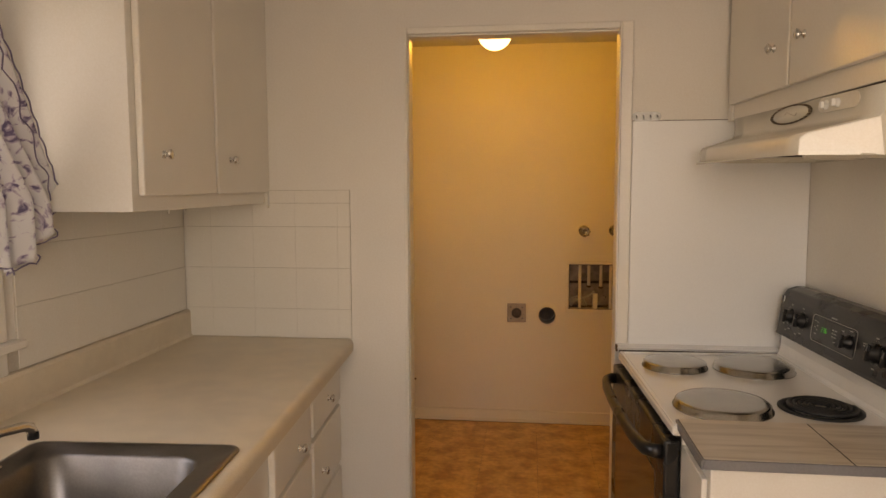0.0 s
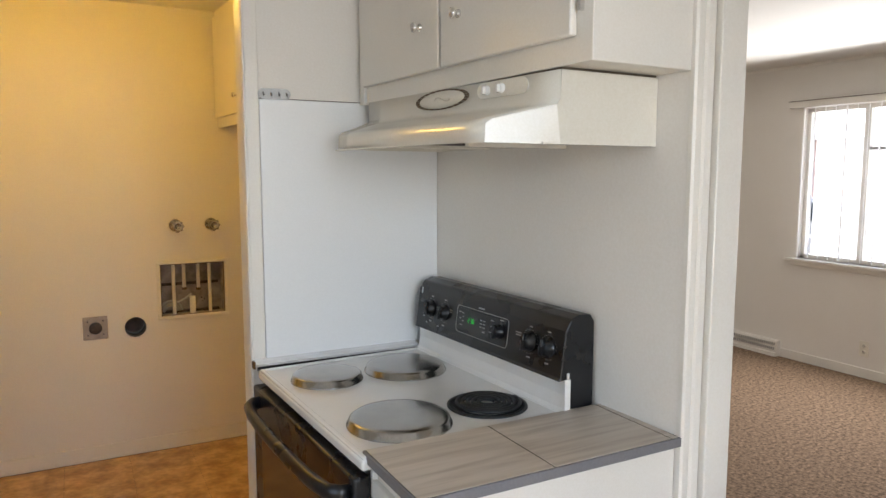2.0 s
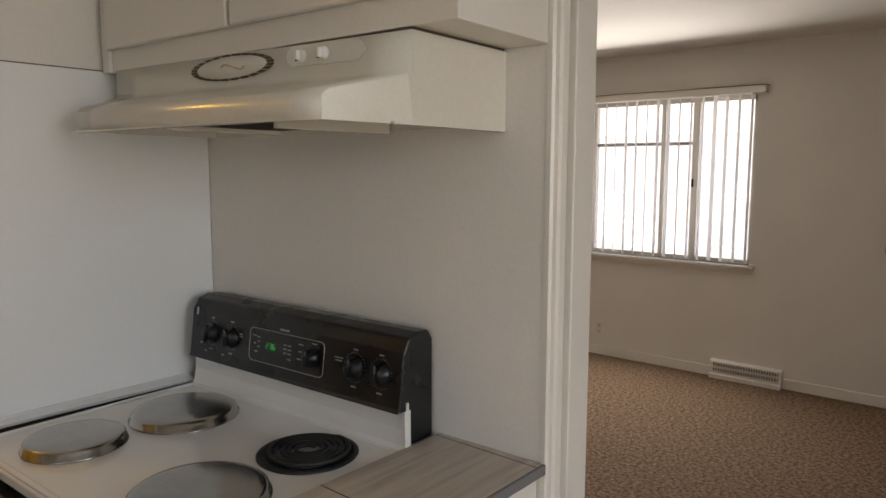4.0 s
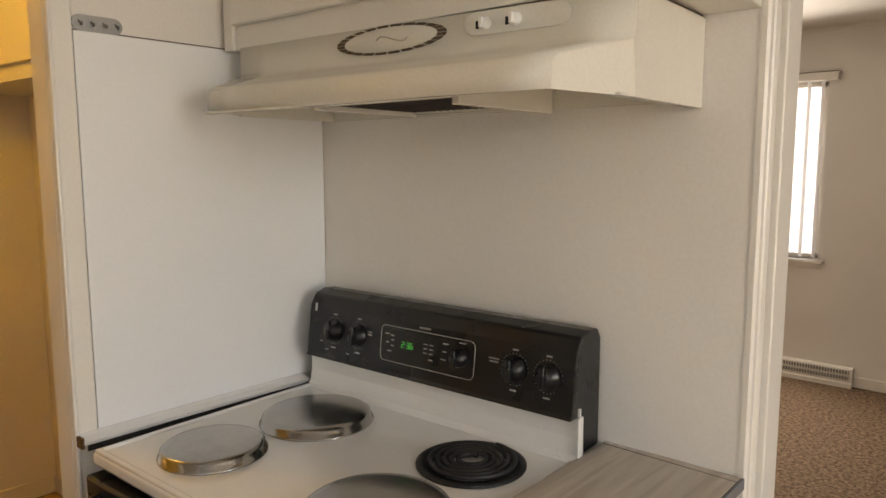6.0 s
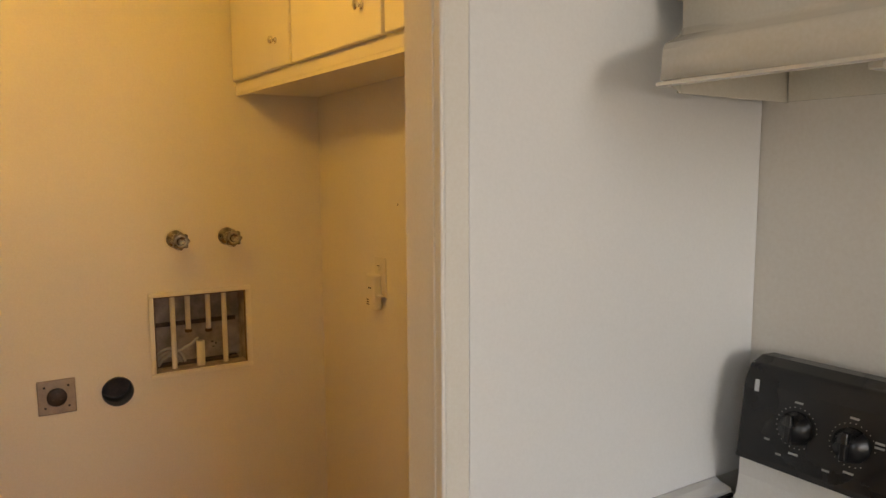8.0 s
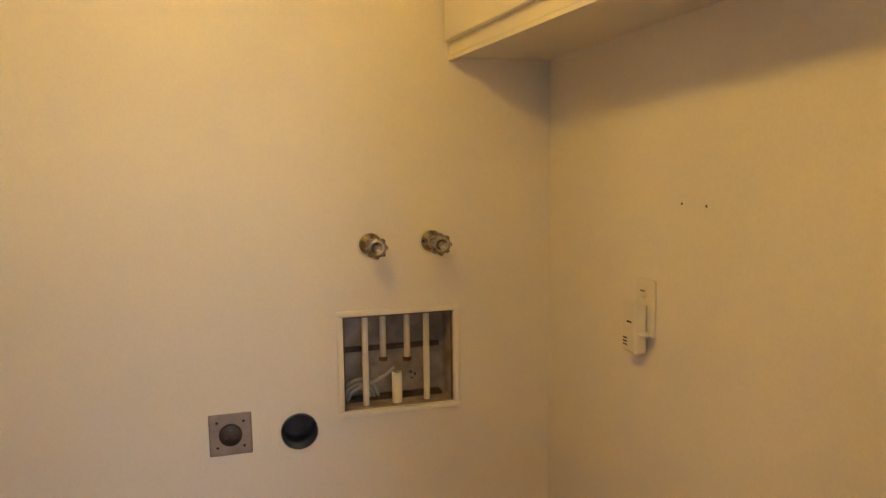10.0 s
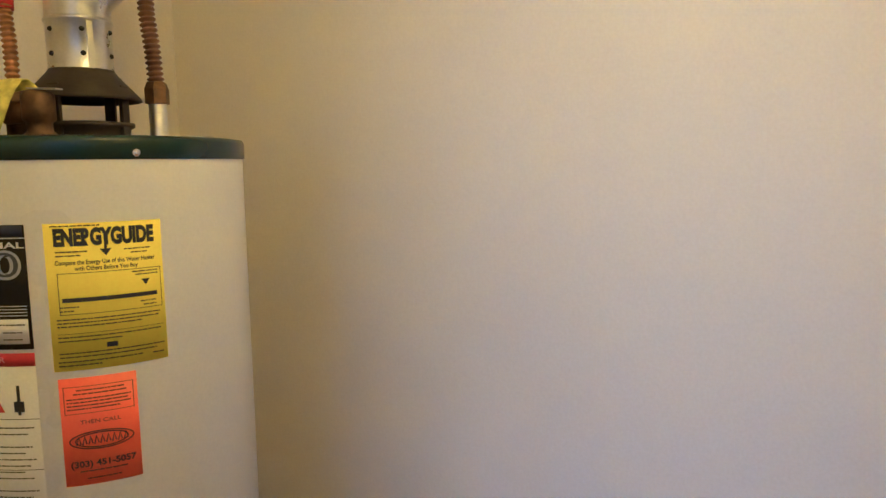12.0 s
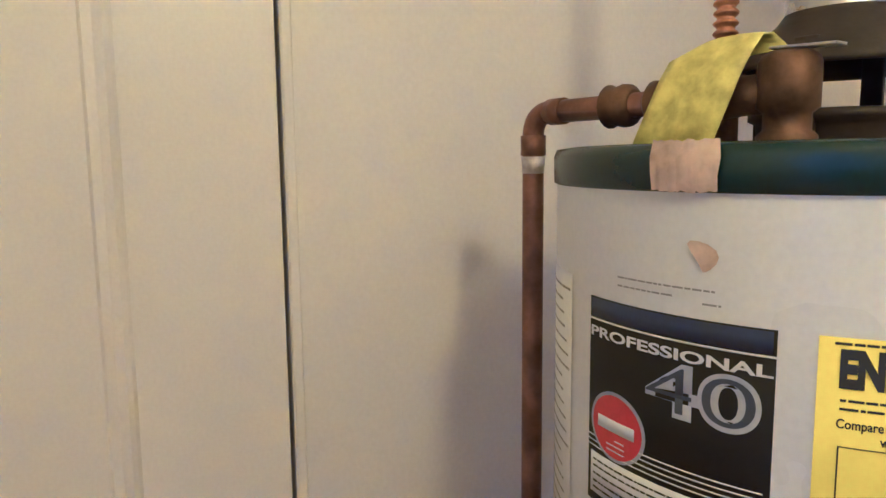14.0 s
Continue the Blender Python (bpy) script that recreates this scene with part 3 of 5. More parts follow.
def streak_mat(name, a, b, c):
    m = bpy.data.materials.new(name)
    m.use_nodes = True
    nt = m.node_tree
    p = nt.nodes["Principled BSDF"]
    tc, mp = nt.nodes.new("ShaderNodeTexCoord"), nt.nodes.new("ShaderNodeMapping")
    mp.inputs["Scale"].default_value = (2.2, 26, 4)
    mp.inputs["Rotation"].default_value = (0, 0, 0.12)
    n = nt.nodes.new("ShaderNodeTexNoise")
    n.inputs["Scale"].default_value, n.inputs["Detail"].default_value, n.inputs["Distortion"].default_value = 1.6, 6, 0.5
    r = nt.nodes.new("ShaderNodeValToRGB")
    r.color_ramp.elements[0].color, r.color_ramp.elements[1].color = (*a, 1), (*b, 1)
    r.color_ramp.elements[0].position, r.color_ramp.elements[1].position = 0.36, 0.66
    e = r.color_ramp.elements.new(0.5)
    e.color = (*c, 1)
    nt.links.new(tc.outputs["Object"], mp.inputs["Vector"])
    nt.links.new(mp.outputs[0], n.inputs["Vector"])
    nt.links.new(n.outputs["Fac"], r.inputs["Fac"])
    nt.links.new(r.outputs[0], p.inputs["Base Color"])
    p.inputs["Roughness"].default_value = 0.38
    bp = nt.nodes.new("ShaderNodeBump")
    bp.inputs["Strength"].default_value, bp.inputs["Distance"].default_value = 0.1, 0.002
    nt.links.new(n.outputs["Fac"], bp.inputs["Height"])
    nt.links.new(bp.outputs[0], p.inputs["Normal"])
    return m


WOODTILE = streak_mat("wood_look_tile", (0.40, 0.335, 0.27), (0.56, 0.49, 0.415), (0.48, 0.415, 0.34))
GROUTD = mat("dark_grout", (0.055, 0.048, 0.045), 0.85)
ledge()


# ---- sink side ----
CF = -1.527
SX0, SX1, SY0, SY1 = -2.02, -1.560, -1.62, -1.052
SINKSIDE = pose(-1.56, -1.05, 0, 0, 0, 3.4) @ pose(1.56, 1.05, 0)


def counter():
    t = thing("worktop", "cream laminate worktop with a rolled front edge and low backsplash", "countertop")
    bm = boxes((WK - .04, CF - .018, SY1 - .02, 0.04, 0.915, 0.952), (WK, CF - .018, -2.9, SY0 + .02, 0.915, 0.952), (WK, SX0 + .02, SY0 + .02, SY1 - .02, 0.915, 0.952), (SX1 - .02, CF - .018, SY0 + .02, SY1 - .02, 0.915, 0.952))
    part("top", bm, COUNTER, t)
    bm = bmesh.new()
    pr = [(CF - .018, 0.914), (CF - .018, 0.952)] + [(CF - .018 + .018 * math.sin(radians(a)), 0.934 + 0.018 * math.cos(radians(a))) for a in range(15, 91, 15)] + [(CF, 0.908), (CF - .006, 0.906)]
    prism(bm, pr, "Y", -2.9, 0.005, smooth=False)
    part("front_edge", bm, COUNTER, t)
    t.matrix_basis = SINKSIDE
    t = thing("backsplash", "low cream laminate backsplash strip behind the worktop", "backsplash")
    bm = bmesh.new()
    prism(bm, [(WK + .0005, 0.9525), (WK + .030, 0.9525), (WK + .022, 0.962), (WK + .020, 1.040), (WK + .014, 1.048), (WK + .0005, 1.050)], "Y", -2.9, -0.001)
    part("strip", bm, COUNTER, t)


counter()


def base_cabinet(y0, y1, drawers, doors):
    t = thing("base_cabinet", "cream painted base cabinet with lipped drawers under the worktop", "kitchen cabinet")
    low = y0 < -1.5     # room for the sink's bowl
    part("body", boxes((WK + .09, -1.606, y0, y1, 0.0, 0.77 if low else 0.906), bevel=0.001), GLOSS, t)
    part("face_frame", boxes((-1.6055, -1.586, y0, y1, 0.0, 0.906), bevel=0.001), GLOSS, t)
    for a0, a1, z0, z1, ky, kz in drawers:
        d = slab_door(t, "X", -1.5855, a0, a1, z0, z1, 1, "drawer_front" if z1 - z0 < .25 else "door")
        knob(d, (-1.5675, ky, kz), "X", 1)
    t.matrix_basis = SINKSIDE


base_cabinet(-0.449, -0.002, [(-0.435, -0.045, 0.742, 0.876, -0.24, 0.806), (-0.435, -0.045, 0.52, 0.725, -0.335, 0.60), (-0.435, -0.045, 0.12, 0.50, -0.24, 0.31)], ())
base_cabinet(-0.999, -0.451, [(-0.820, -0.465, 0.722, 0.876, -0.60, 0.775), (-0.820, -0.465, 0.12, 0.705, -0.78, 0.62)], ())
base_cabinet(-1.95, -1.001, [(-1.46, -1.02, 0.722, 0.876, -1.24, 0.78), (-1.46, -1.02, 0.12, 0.705, -1.40, 0.62), (-1.93, -1.48, 0.722, 0.876, -1.7, 0.78), (-1.93, -1.48, 0.12, 0.705, -1.54, 0.62)], ())


def sink():
    t = thing("kitchen_sink", "brushed stainless steel sink with a turned rim set in the worktop", "sink")
    bx0, bx1, by0, by1 = -1.955, -1.622, -1.57, -1.118

    def ring(x0, x1, y0, y1, r, z, n=6):
        out = []
        for cx, cy, a in ((x1 - r, y1 - r, 0), (x0 + r, y1 - r, 90), (x0 + r, y0 + r, 180), (x1 - r, y0 + r, 270)):
            out += [(cx + r * math.cos(radians(a + 90 * k / n)), cy + r * math.sin(radians(a + 90 * k / n)), z) for k in range(n + 1)]
        return out

    bm = bmesh.new()
    z = 0.953
    rows = [ring(SX0, SX1, SY0, SY1, .03, z), ring(SX0 + .003, SX1 - .003, SY0 + .003, SY1 - .003, .028, z + .005), ring(SX0 + .012, SX1 - .012, SY0 + .012, SY1 - .012, .025, z + .005), ring(SX0 + .016, SX1 - .016, SY0 + .016, SY1 - .016, .024, z + .002),
            ring(bx0 - .008, bx1 + .008, by0 - .008, by1 + .008, .06, z + .001), ring(bx0, bx1, by0, by1, .055, z - .006), ring(bx0 + .012, bx1 - .012, by0 + .012, by1 - .012, .05, z - .13), ring(bx0 + .022, bx1 - .022, by0 + .022, by1 - .022, .045, z - .155), ring(bx0 + .05, bx1 - .05, by0 + .05, by1 - .05, .03, z - .163)]
    vs = [[bm.verts.new(p) for p in r] for r in rows]
    for a, b in zip(vs, vs[1:]):
        n = len(a)
        for i in range(n):
            bm.faces.new((a[i], a[(i + 1) % n], b[(i + 1) % n], b[i])).smooth = True
    bm.faces.new(vs[-1])
    part("bowl", bm, mat("sink_steel", (0.20, 0.19, 0.185), 0.34, 1.0, var=0.18, scale=7, bump=0.06, bscale=160), t)
    part("drain", lathe(bmesh.new(), [(.042, .0), (.040, .003), (.034, .001), (.03, -.003), (0, -.003)], (-1.79, -1.34, z - .162), "Z", 28), CHROME, t, "chrome drain ring")
    t.matrix_basis = SINKSIDE
    f = thing("faucet", "chrome swing-spout kitchen faucet at the back of the sink", "faucet")
    bm = bmesh.new()
    box(bm, -2.025, -1.972, -1.47, -1.23, 0.9585, 0.966, 0.003)
    part("base_plate", bm, CHROME, f)
    part("body", lathe(bmesh.new(), [(.024, 0), (.022, .03), (.017, .04), (.016, .055), (0, .06)], (-2.0, -1.35, 0.966), "Z", 20), CHROME, f)
    pts = [(-2.0, -1.35, 1.015), (-2.0, -1.33, 1.026), (-1.998, -1.28, 1.028), (-1.994, -1.20, 1.020), (-1.991, -1.145, 1.012), (-1.990, -1.128, 1.004), (-1.990, -1.122, 0.990)]
    s = part("spout", tube(bmesh.new(), pts, [.011, .011, .0105, .010, .0105, .011, .011], 14), CHROME, f)
    part("aerator", lathe(bmesh.new(), [(.0115, 0), (.0115, -.014), (0, -.014)], (-1.990, -1.121, 0.992), "Z", 16), BLACKM, s, "dark aerator tip")
    for y in (-1.44, -1.26):
        part("tap_handle", lathe(bmesh.new(), [(.014, 0), (.012, .02), (.022, .028), (.024, .038), (.018, .046), (0, .048)], (-2.0, y, 0.966), "Z", 12), CHROME, f)


sink()


def corner_cabinet():
    t = thing("wall_cabinet", "cream painted two-door wall cabinet beside the curtained window", "kitchen cabinet")
    x1, y0 = -1.900, -0.862
    part("body", boxes((WK + .001, x1, y0, -0.001, 1.442, CZ - .001), bevel=0.002), GLOSS, t)
    for a0, a1, ky in ((-0.838, -0.444, -0.742), (-0.430, -0.034, -0.341)):
        d = slab_door(t, "X", x1 + .0005, a0, a1, 1.480, CZ - .06, 1)
        knob(d, (x1 + .0185, ky, 1.584), "X", 1)
    part("filler_strip", boxes((x1 + .001, x1 + .012, -0.028, -0.001, 1.425, CZ - .001), bevel=0.002), GLOSS, t)
    part("under_clip", boxes((-2.00, -1.996, -0.52, -0.515, 1.425, 1.4415)), CHROME, t)
    part("under_clip", boxes((-2.06, -2.056, -0.30, -0.295, 1.425, 1.4415)), CHROME, t)


corner_cabinet()
# window over the sink, its stool and the curtain
w = structure("window_sink", boxes((WK - .10, WK - .06, KY0, KY0 + .05, KZ0, KZ1), (WK - .10, WK - .06, KY1 - .05, KY1, KZ0, KZ1), (WK - .10, WK - .06, KY0, KY1, KZ1 - .05, KZ1), (WK - .10, WK - .06, KY0, KY1, KZ0, KZ0 + .05), (WK - .10, WK - .06, -1.60, -1.55, KZ0, KZ1), bevel=0.002), GLOSS)
GLASS = bpy.data.materials.new("window_glass")
GLASS.use_nodes = True
gp = GLASS.node_tree.nodes["Principled BSDF"]
gp.inputs["Transmission Weight"].default_value, gp.inputs["Roughness"].default_value, gp.inputs["IOR"].default_value = 1.0, 0.0, 1.1
for a, b in ((KY0 + .05, -1.60), (-1.55, KY1 - .05)):
    g = part("pane", boxes((WK - .082, WK - .078, a, b, KZ0 + .05, KZ1 - .05)), GLASS, w)
    g.visible_shadow = False
structure("window_stool", boxes((WK - .06, WK + .035, KY0 - .06, -0.868, KZ0 - .022, KZ0), (WK + .0, WK + .010, KY0 - .04, KY1 + .045, KZ0 - .09, KZ0 - .022), bevel=0.004), GLOSS)
structure("trim_sink_window", boxes((WK, WK + .012, KY1, KY1 + .045, KZ0, KZ1 + .045), (WK, WK + .012, KY0 - .045, KY0, KZ0, KZ1 + .045), (WK, WK + .012, KY0, KY1, KZ1, KZ1 + .045), bevel=0.003), GLOSS)


def curtain_mat():
    m = bpy.data.materials.new("floral_voile")
    m.use_nodes = True
    nt = m.node_tree
    p = nt.nodes["Principled BSDF"]
    tc = nt.nodes.new("ShaderNodeTexCoord")
    n = nt.nodes.new("ShaderNodeTexNoise")
    n.inputs["Scale"].default_value, n.inputs["Detail"].default_value, n.inputs["Distortion"].default_value = 24, 4, 1.6
    r = nt.nodes.new("ShaderNodeValToRGB")
    els = r.color_ramp.elements
    els[0].color, els[0].position = (0.84, 0.82, 0.81, 1), 0.53
    els[1].color, els[1].position = (0.20, 0.16, 0.26, 1), 0.66
    e = els.new(0.59)
    e.color = (0.60, 0.52, 0.60, 1)
    nt.links.new(tc.outputs["Object"], n.inputs["Vector"])
    nt.links.new(n.outputs["Fac"], r.inputs["Fac"])
    nt.links.new(r.outputs[0], p.inputs["Base Color"])
    p.inputs["Roughness"].default_value = 0.9
    p.inputs["Specular IOR Level"].default_value = 0.1
    tl = nt.nodes.new("ShaderNodeBsdfTranslucent")
    nt.links.new(r.outputs[0], tl.inputs["Color"])
    ms = nt.nodes.new("ShaderNodeMixShader")
    ms.inputs[0].default_value = 0.35
    nt.links.new(p.outputs[0], ms.inputs[1])
    nt.links.new(tl.outputs[0], ms.inputs[2])
    nt.links.new(ms.outputs[0], nt.nodes["Material Output"].inputs["Surface"])
    return m


def curtain():
    t = thing("curtain", "white swag curtain with a purple floral print and dark scalloped hem", "curtain")
    bm = bmesh.new()
    right = [(2.02, -1.13), (1.90, -1.07), (1.785, -1.014), (1.66, -0.945), (1.55, -0.885), (1.47, -0.845)]
    nu, nv = 60, 40

    def edge(z, k):
        for (za, ya), (zb, yb) in zip(k, k[1:]):
            if zb <= z <= za:
                return ya + (yb - ya) * (za - z) / (za - zb)
        return k[-1][1]
    grid = []
    for j in range(nv + 1):
        row = []
        for i in range(nu + 1):
            u = i / nu           # from the outer edge to the window's middle
            zb = 1.455 - 0.165 * min(1, u * 1.9) ** 0.8 + 0.30 * max(0, u - .45) + 0.006 * abs(math.sin(u * 60))
            z = 2.02 + (zb - 2.02) * j / nv
            ye = edge(max(1.47, z), right)
            y = ye - (0.40 * u) * (1 - .15 * (j / nv))
            x = -2.105 + 0.022 * math.sin(u * 34 + 2.2 * j / nv) + 0.010 * math.sin(u * 11 + j * .13)
            row.append(bm.verts.new((x, y, z)))
        grid.append(row)
    for a, b in zip(grid, grid[1:]):
        for i in range(nu):
            bm.faces.new((a[i], a[i + 1], b[i + 1], b[i])).smooth = True
    hem_pts = [v.co.copy() for v in grid[-1]]
    side_pts = [r[0].co.copy() for r in grid]
    ob = part("cloth", bm, curtain_mat(), t)
    ob.modifiers.new("thick", "SOLIDIFY").thickness = 0.0012
    dark = mat("dark_stitching", (0.16, 0.13, 0.20), 0.9)

    def scallop(pts, name):
        out = []
        for k, p in enumerate(pts):
            out.append(p + Vector((0.004, 0.006 * abs(math.sin(k * 0.9)), -0.006 * abs(math.cos(k * 0.9)))))
        part(name, tube(bmesh.new(), out, 0.0018, 6), dark, ob, "dark scalloped edging")
    scallop(hem_pts, "hem")
    scallop(side_pts, "side_hem")
    band = [p + Vector((0.006, -0.05 - 0.01 * math.sin(i), 0.02)) for i, p in enumerate(side_pts[6:])]
    scallop(band, "embroidery")
    part("rod", tube(bmesh.new(), [(-2.12, -0.99, 2.03), (-2.12, -2.2, 2.03)], 0.008, 10), GLOSS, t)
    for y in (-1.0, -2.18):
        part("bracket", boxes((WK + .0125, -2.12, y - .008, y + .008, 2.02, 2.04)), CHROME, t)


curtain()


# ---- living room ----
structure("baseboard_living", boxes((XW - .013, XW, S, -0.445, 0, 0.072), (XW - .013, XW, 0.045, 1.63, 0, 0.072), (XW - .013, XW, 2.2, N, 0, 0.072), (0.12, XW - .013, N - .013, N, 0, 0.072), (0.12, 0.133, FAR, N, 0, .072), bevel=0.003), GLOSS)
structure("trim_ceiling_living", boxes((XW - .012, XW, S, N, CZ - .040, CZ - .020), bevel=0.002), GLOSS)
win = structure("window_living", boxes((XW + .05, XW + .09, WY0, WY0 + .03, WZ0, WZ1), (XW + .05, XW + .09, WY1 - .03, WY1, WZ0, WZ1), (XW + .05, XW + .09, WY0, WY1, WZ1 - .03, WZ1), (XW + .05, XW + .09, WY0, WY1, WZ0, WZ0 + .03), bevel=0.002), GLOSS)
for nm, y, w in (("mullion", 1.06, .022), ("mullion", 0.49, .016), ("mullion", 0.245, .024)):
    part(nm, boxes((XW + .045, XW + .095, y - w, y + w, WZ0 + .03, WZ1 - .03), bevel=0.002), GLOSS, win)
part("glazing_bar", boxes((XW + .055, XW + .085, 0.27, 1.04, 1.665, 1.69), bevel=0.002), mat("grey_aluminium", (.45, .45, .46), .4, .6), win)
for a, b in ((WY0 + .03, 0.221), (0.269, 0.474), (0.506, 1.038), (1.082, WY1 - .03)):
    g = part("pane", boxes((XW + .068, XW + .072, a, b, WZ0 + .03, WZ1 - .03)), GLASS, win)
    g.visible_shadow = False
part("latch", boxes((XW + .030, XW + .045, 0.25, 0.262, 1.36, 1.42), bevel=0.002), BLACKM, win)
structure("window_sill_living", boxes((XW - .055, XW + .05, WY0 - .04, WY1 + .07, WZ0 - .022, WZ0), (XW - .012, XW, WY0 - .02, WY1 + .04, WZ0 - .06, WZ0 - .022), bevel=0.004), GLOSS)
bl = thing("vertical_blind", "white translucent vertical blind with its vanes turned open", "window blind")
part("headrail", boxes((XW - .075, XW - .001, WY0 - .07, WY1 + .075, 2.000, 2.048), bevel=0.003), GLOSS, bl)
# dark strip paints the shadow line above the headrail
part("rail_shadow_strip", boxes((XW - .080, XW - .001, WY0 - .075, WY1 + .08, 2.048, 2.053)), mat("headrail_shadow_gap", (.22, .18, .14), .7), bl)
VANE = bpy.data.materials.new("translucent_vane")
VANE.use_nodes = True
nt = VANE.node_tree
pb = nt.nodes["Principled BSDF"]
pb.inputs["Base Color"].default_value, pb.inputs["Roughness"].default_value = (0.82, 0.80, 0.77, 1), 0.6
tl = nt.nodes.new("ShaderNodeBsdfTranslucent")
tl.inputs["Color"].default_value = (0.85, 0.83, 0.80, 1)
ms = nt.nodes.new("ShaderNodeMixShader")
ms.inputs[0].default_value = 0.6
nt.links.new(pb.outputs[0], ms.inputs[1])
nt.links.new(tl.outputs[0], ms.inputs[2])
nt.links.new(ms.outputs[0], nt.nodes["Material Output"].inputs["Surface"])
rng = random.Random(4)
bm0 = bmesh.new()
rows = []
for k in range(7):
    u = -0.044 + 0.088 * k / 6
    rows.append((u, 0.004 * (1 - (u / .044) ** 2)))
for (ua, wa), (ub, wb) in zip(rows, rows[1:]):
    v = [bm0.verts.new(c) for c in ((ua, wa, 0), (ub, wb, 0), (ub, wb, -1.155), (ua, wa, -1.155))]
    bm0.faces.new(v).smooth = True
bmesh.ops.remove_doubles(bm0, verts=bm0.verts[:], dist=1e-5)
first = None
for i in range(21):
    y = WY0 + .02 + i * 0.083
    if first is None:
        ob = first = part("vane", bm0, VANE, bl)
    else:
        ob = new("vane", first.data)
        ob.parent = bl
    ob.matrix_basis = pose(XW - .035 + rng.uniform(-.002, .002), y, 1.998, 0, 0, (33 if i < 15 else 36) + rng.uniform(-6, 6))


def register_heater(y0, y1, label):
    t = thing("baseboard_register", label, "heating register")
    bm = bmesh.new()
    prism(bm, [(XW - .001, 0.0), (XW - .062, 0.0), (XW - .062, 0.028), (XW - .048, 0.034), (XW - .040, 0.120), (XW - .030, 0.130), (XW - .001, 0.130)], "Y", y0, y1)
    part("case", bm, GLOSS, t)
    for k, z in enumerate((0.052, 0.090)):
        part("grille", boxes((XW - .0535 + k * .004, XW - .040, y0 + .02, y1 - .02, z, z + .022)), mat("grille_dark", (.25, .24, .22), .6), t)
    for k in range(26):
        y = y0 + .025 + (y1 - y0 - .05) * k / 25
        part("louvre", boxes((XW - .056, XW - .048, y, y + .004, 0.050, 0.114)), GLOSS, t)


register_heater(-0.44, 0.04, "cream metal baseboard register with two slotted rows")
register_heater(1.635, 2.15, "second cream metal baseboard register on the window wall")


def outlet_plate(at, label, w=.07, h=.115):
    t = thing("wall_outlet", label, "electrical outlet", at)
    part("plate", boxes((-.006, 0, -w / 2, w / 2, -h / 2, h / 2), bevel=0.002), mat("ivory_plastic", (.72, .68, .58), .35), t)
    for dz in (-.022, .022):
        s = part("socket", lathe(bmesh.new(), [(.014, 0), (.014, -.0015), (0, -.0015)], (-.006, 0, dz), "X", 16), mat("ivory_socket", (.60, .56, .47), .4), t)
        for dy in (-.005, .005):
            part("slot", boxes((-.0082, -.0076, dy - .0012, dy + .0012, dz - .004, dz + .005)), BLACK, s)
    part("screw", lathe(bmesh.new(), [(.003, 0), (.003, -.001), (0, -.001)], (-.006, 0, 0), "X", 8), CHROME, t)


outlet_plate((XW - .0005, 0.95, 0.215), "ivory duplex wall outlet above the carpet")
th = thing("thermostat", "small dark plastic thermostat on the living room wall", "thermostat", (XW - .0005, -1.03, 1.04))
part("case", boxes((-.028, 0, -.045, .045, -.06, .08), bevel=0.004), BLACK, th)
part("dial", lathe(bmesh.new(), [(.02, 0), (.02, -.006), (0, -.006)], (-.028, 0, 0), "X", 18), BLACKM, th)

# ---- outdoors, seen washed out through the blind ----
structure("ground", boxes((XW + .15, 60, -40, 40, -0.5, -0.4)), mat("street_concrete", (0.24, 0.235, 0.23), 0.9, var=.15, scale=.8))
BR = mat("far_red_brick", (0.58, 0.42, 0.36), 0.9, var=.2, scale=3)
hs = thing("house", "red brick house with a light roof across the street", "house", (22, 12, -0.4))
bm = boxes((0, 7, -9, 9, 0, 3.0))
part("wall", bm, BR, hs)
bm = bmesh.new()
prism(bm, [(-.5, 3.0), (7.5, 3.0), (3.5, 5.0)], "Y", -9.5, 9.5)
part("roof", bm, mat("grey_shingles", (.22, .21, .20), .9), hs)
for y in (-6, -2, 3, 6.5):
    wd = part("window", boxes((-.05, -.01, y - .8, y + .8, 1.0, 2.3)), GLOSS, hs)
    part("pane", boxes((-.07, -.052, y - .7, y + .7, 1.1, 2.2)), mat("dark_pane", (.22, .25, .30), .1), wd)
tree = thing("tree", "small tree with reddish autumn leaves near the window", "tree", (9.0, -0.6, -0.4))
bm = bmesh.new()
tube(bm, [(0, 0, 0), (.05, .02, 1.2), (0, -.05, 2.2), (.1, 0, 3.6)], [.14, .11, .08, .03], 10)
for k in range(9):
    a = k * 2.4
    tube(bm, [(.02, 0, 1.8 + .15 * k), (.5 * math.cos(a), .5 * math.sin(a), 2.2 + .2 * k), (1.1 * math.cos(a), 1.1 * math.sin(a), 2.5 + .2 * k)], [.04, .025, .01], 6)
part("trunk", bm, mat("bark", (.12, .09, .07), .9), tree)
bm = bmesh.new()
rng = random.Random(7)
for k in range(1500):
    a, r, z = rng.uniform(0, 6.28), 1.4 * rng.random() ** .5, rng.uniform(2.0, 4.4)
    c = Vector((r * math.cos(a), r * math.sin(a), z))
    u = Vector((rng.gauss(0, 1), rng.gauss(0, 1), rng.gauss(0, 1))).normalized()
    v = u.orthogonal().normalized()
    s = rng.uniform(.04, .08)
    bm.faces.new([bm.verts.new(c + p) for p in (u * s, v * s * .6, -u * s, -v * s * .6)])
tagged(part("crown", bm, mat("red_leaves", (.30, .10, .05), .7, var=.4, scale=4), tree), kind="stuff")


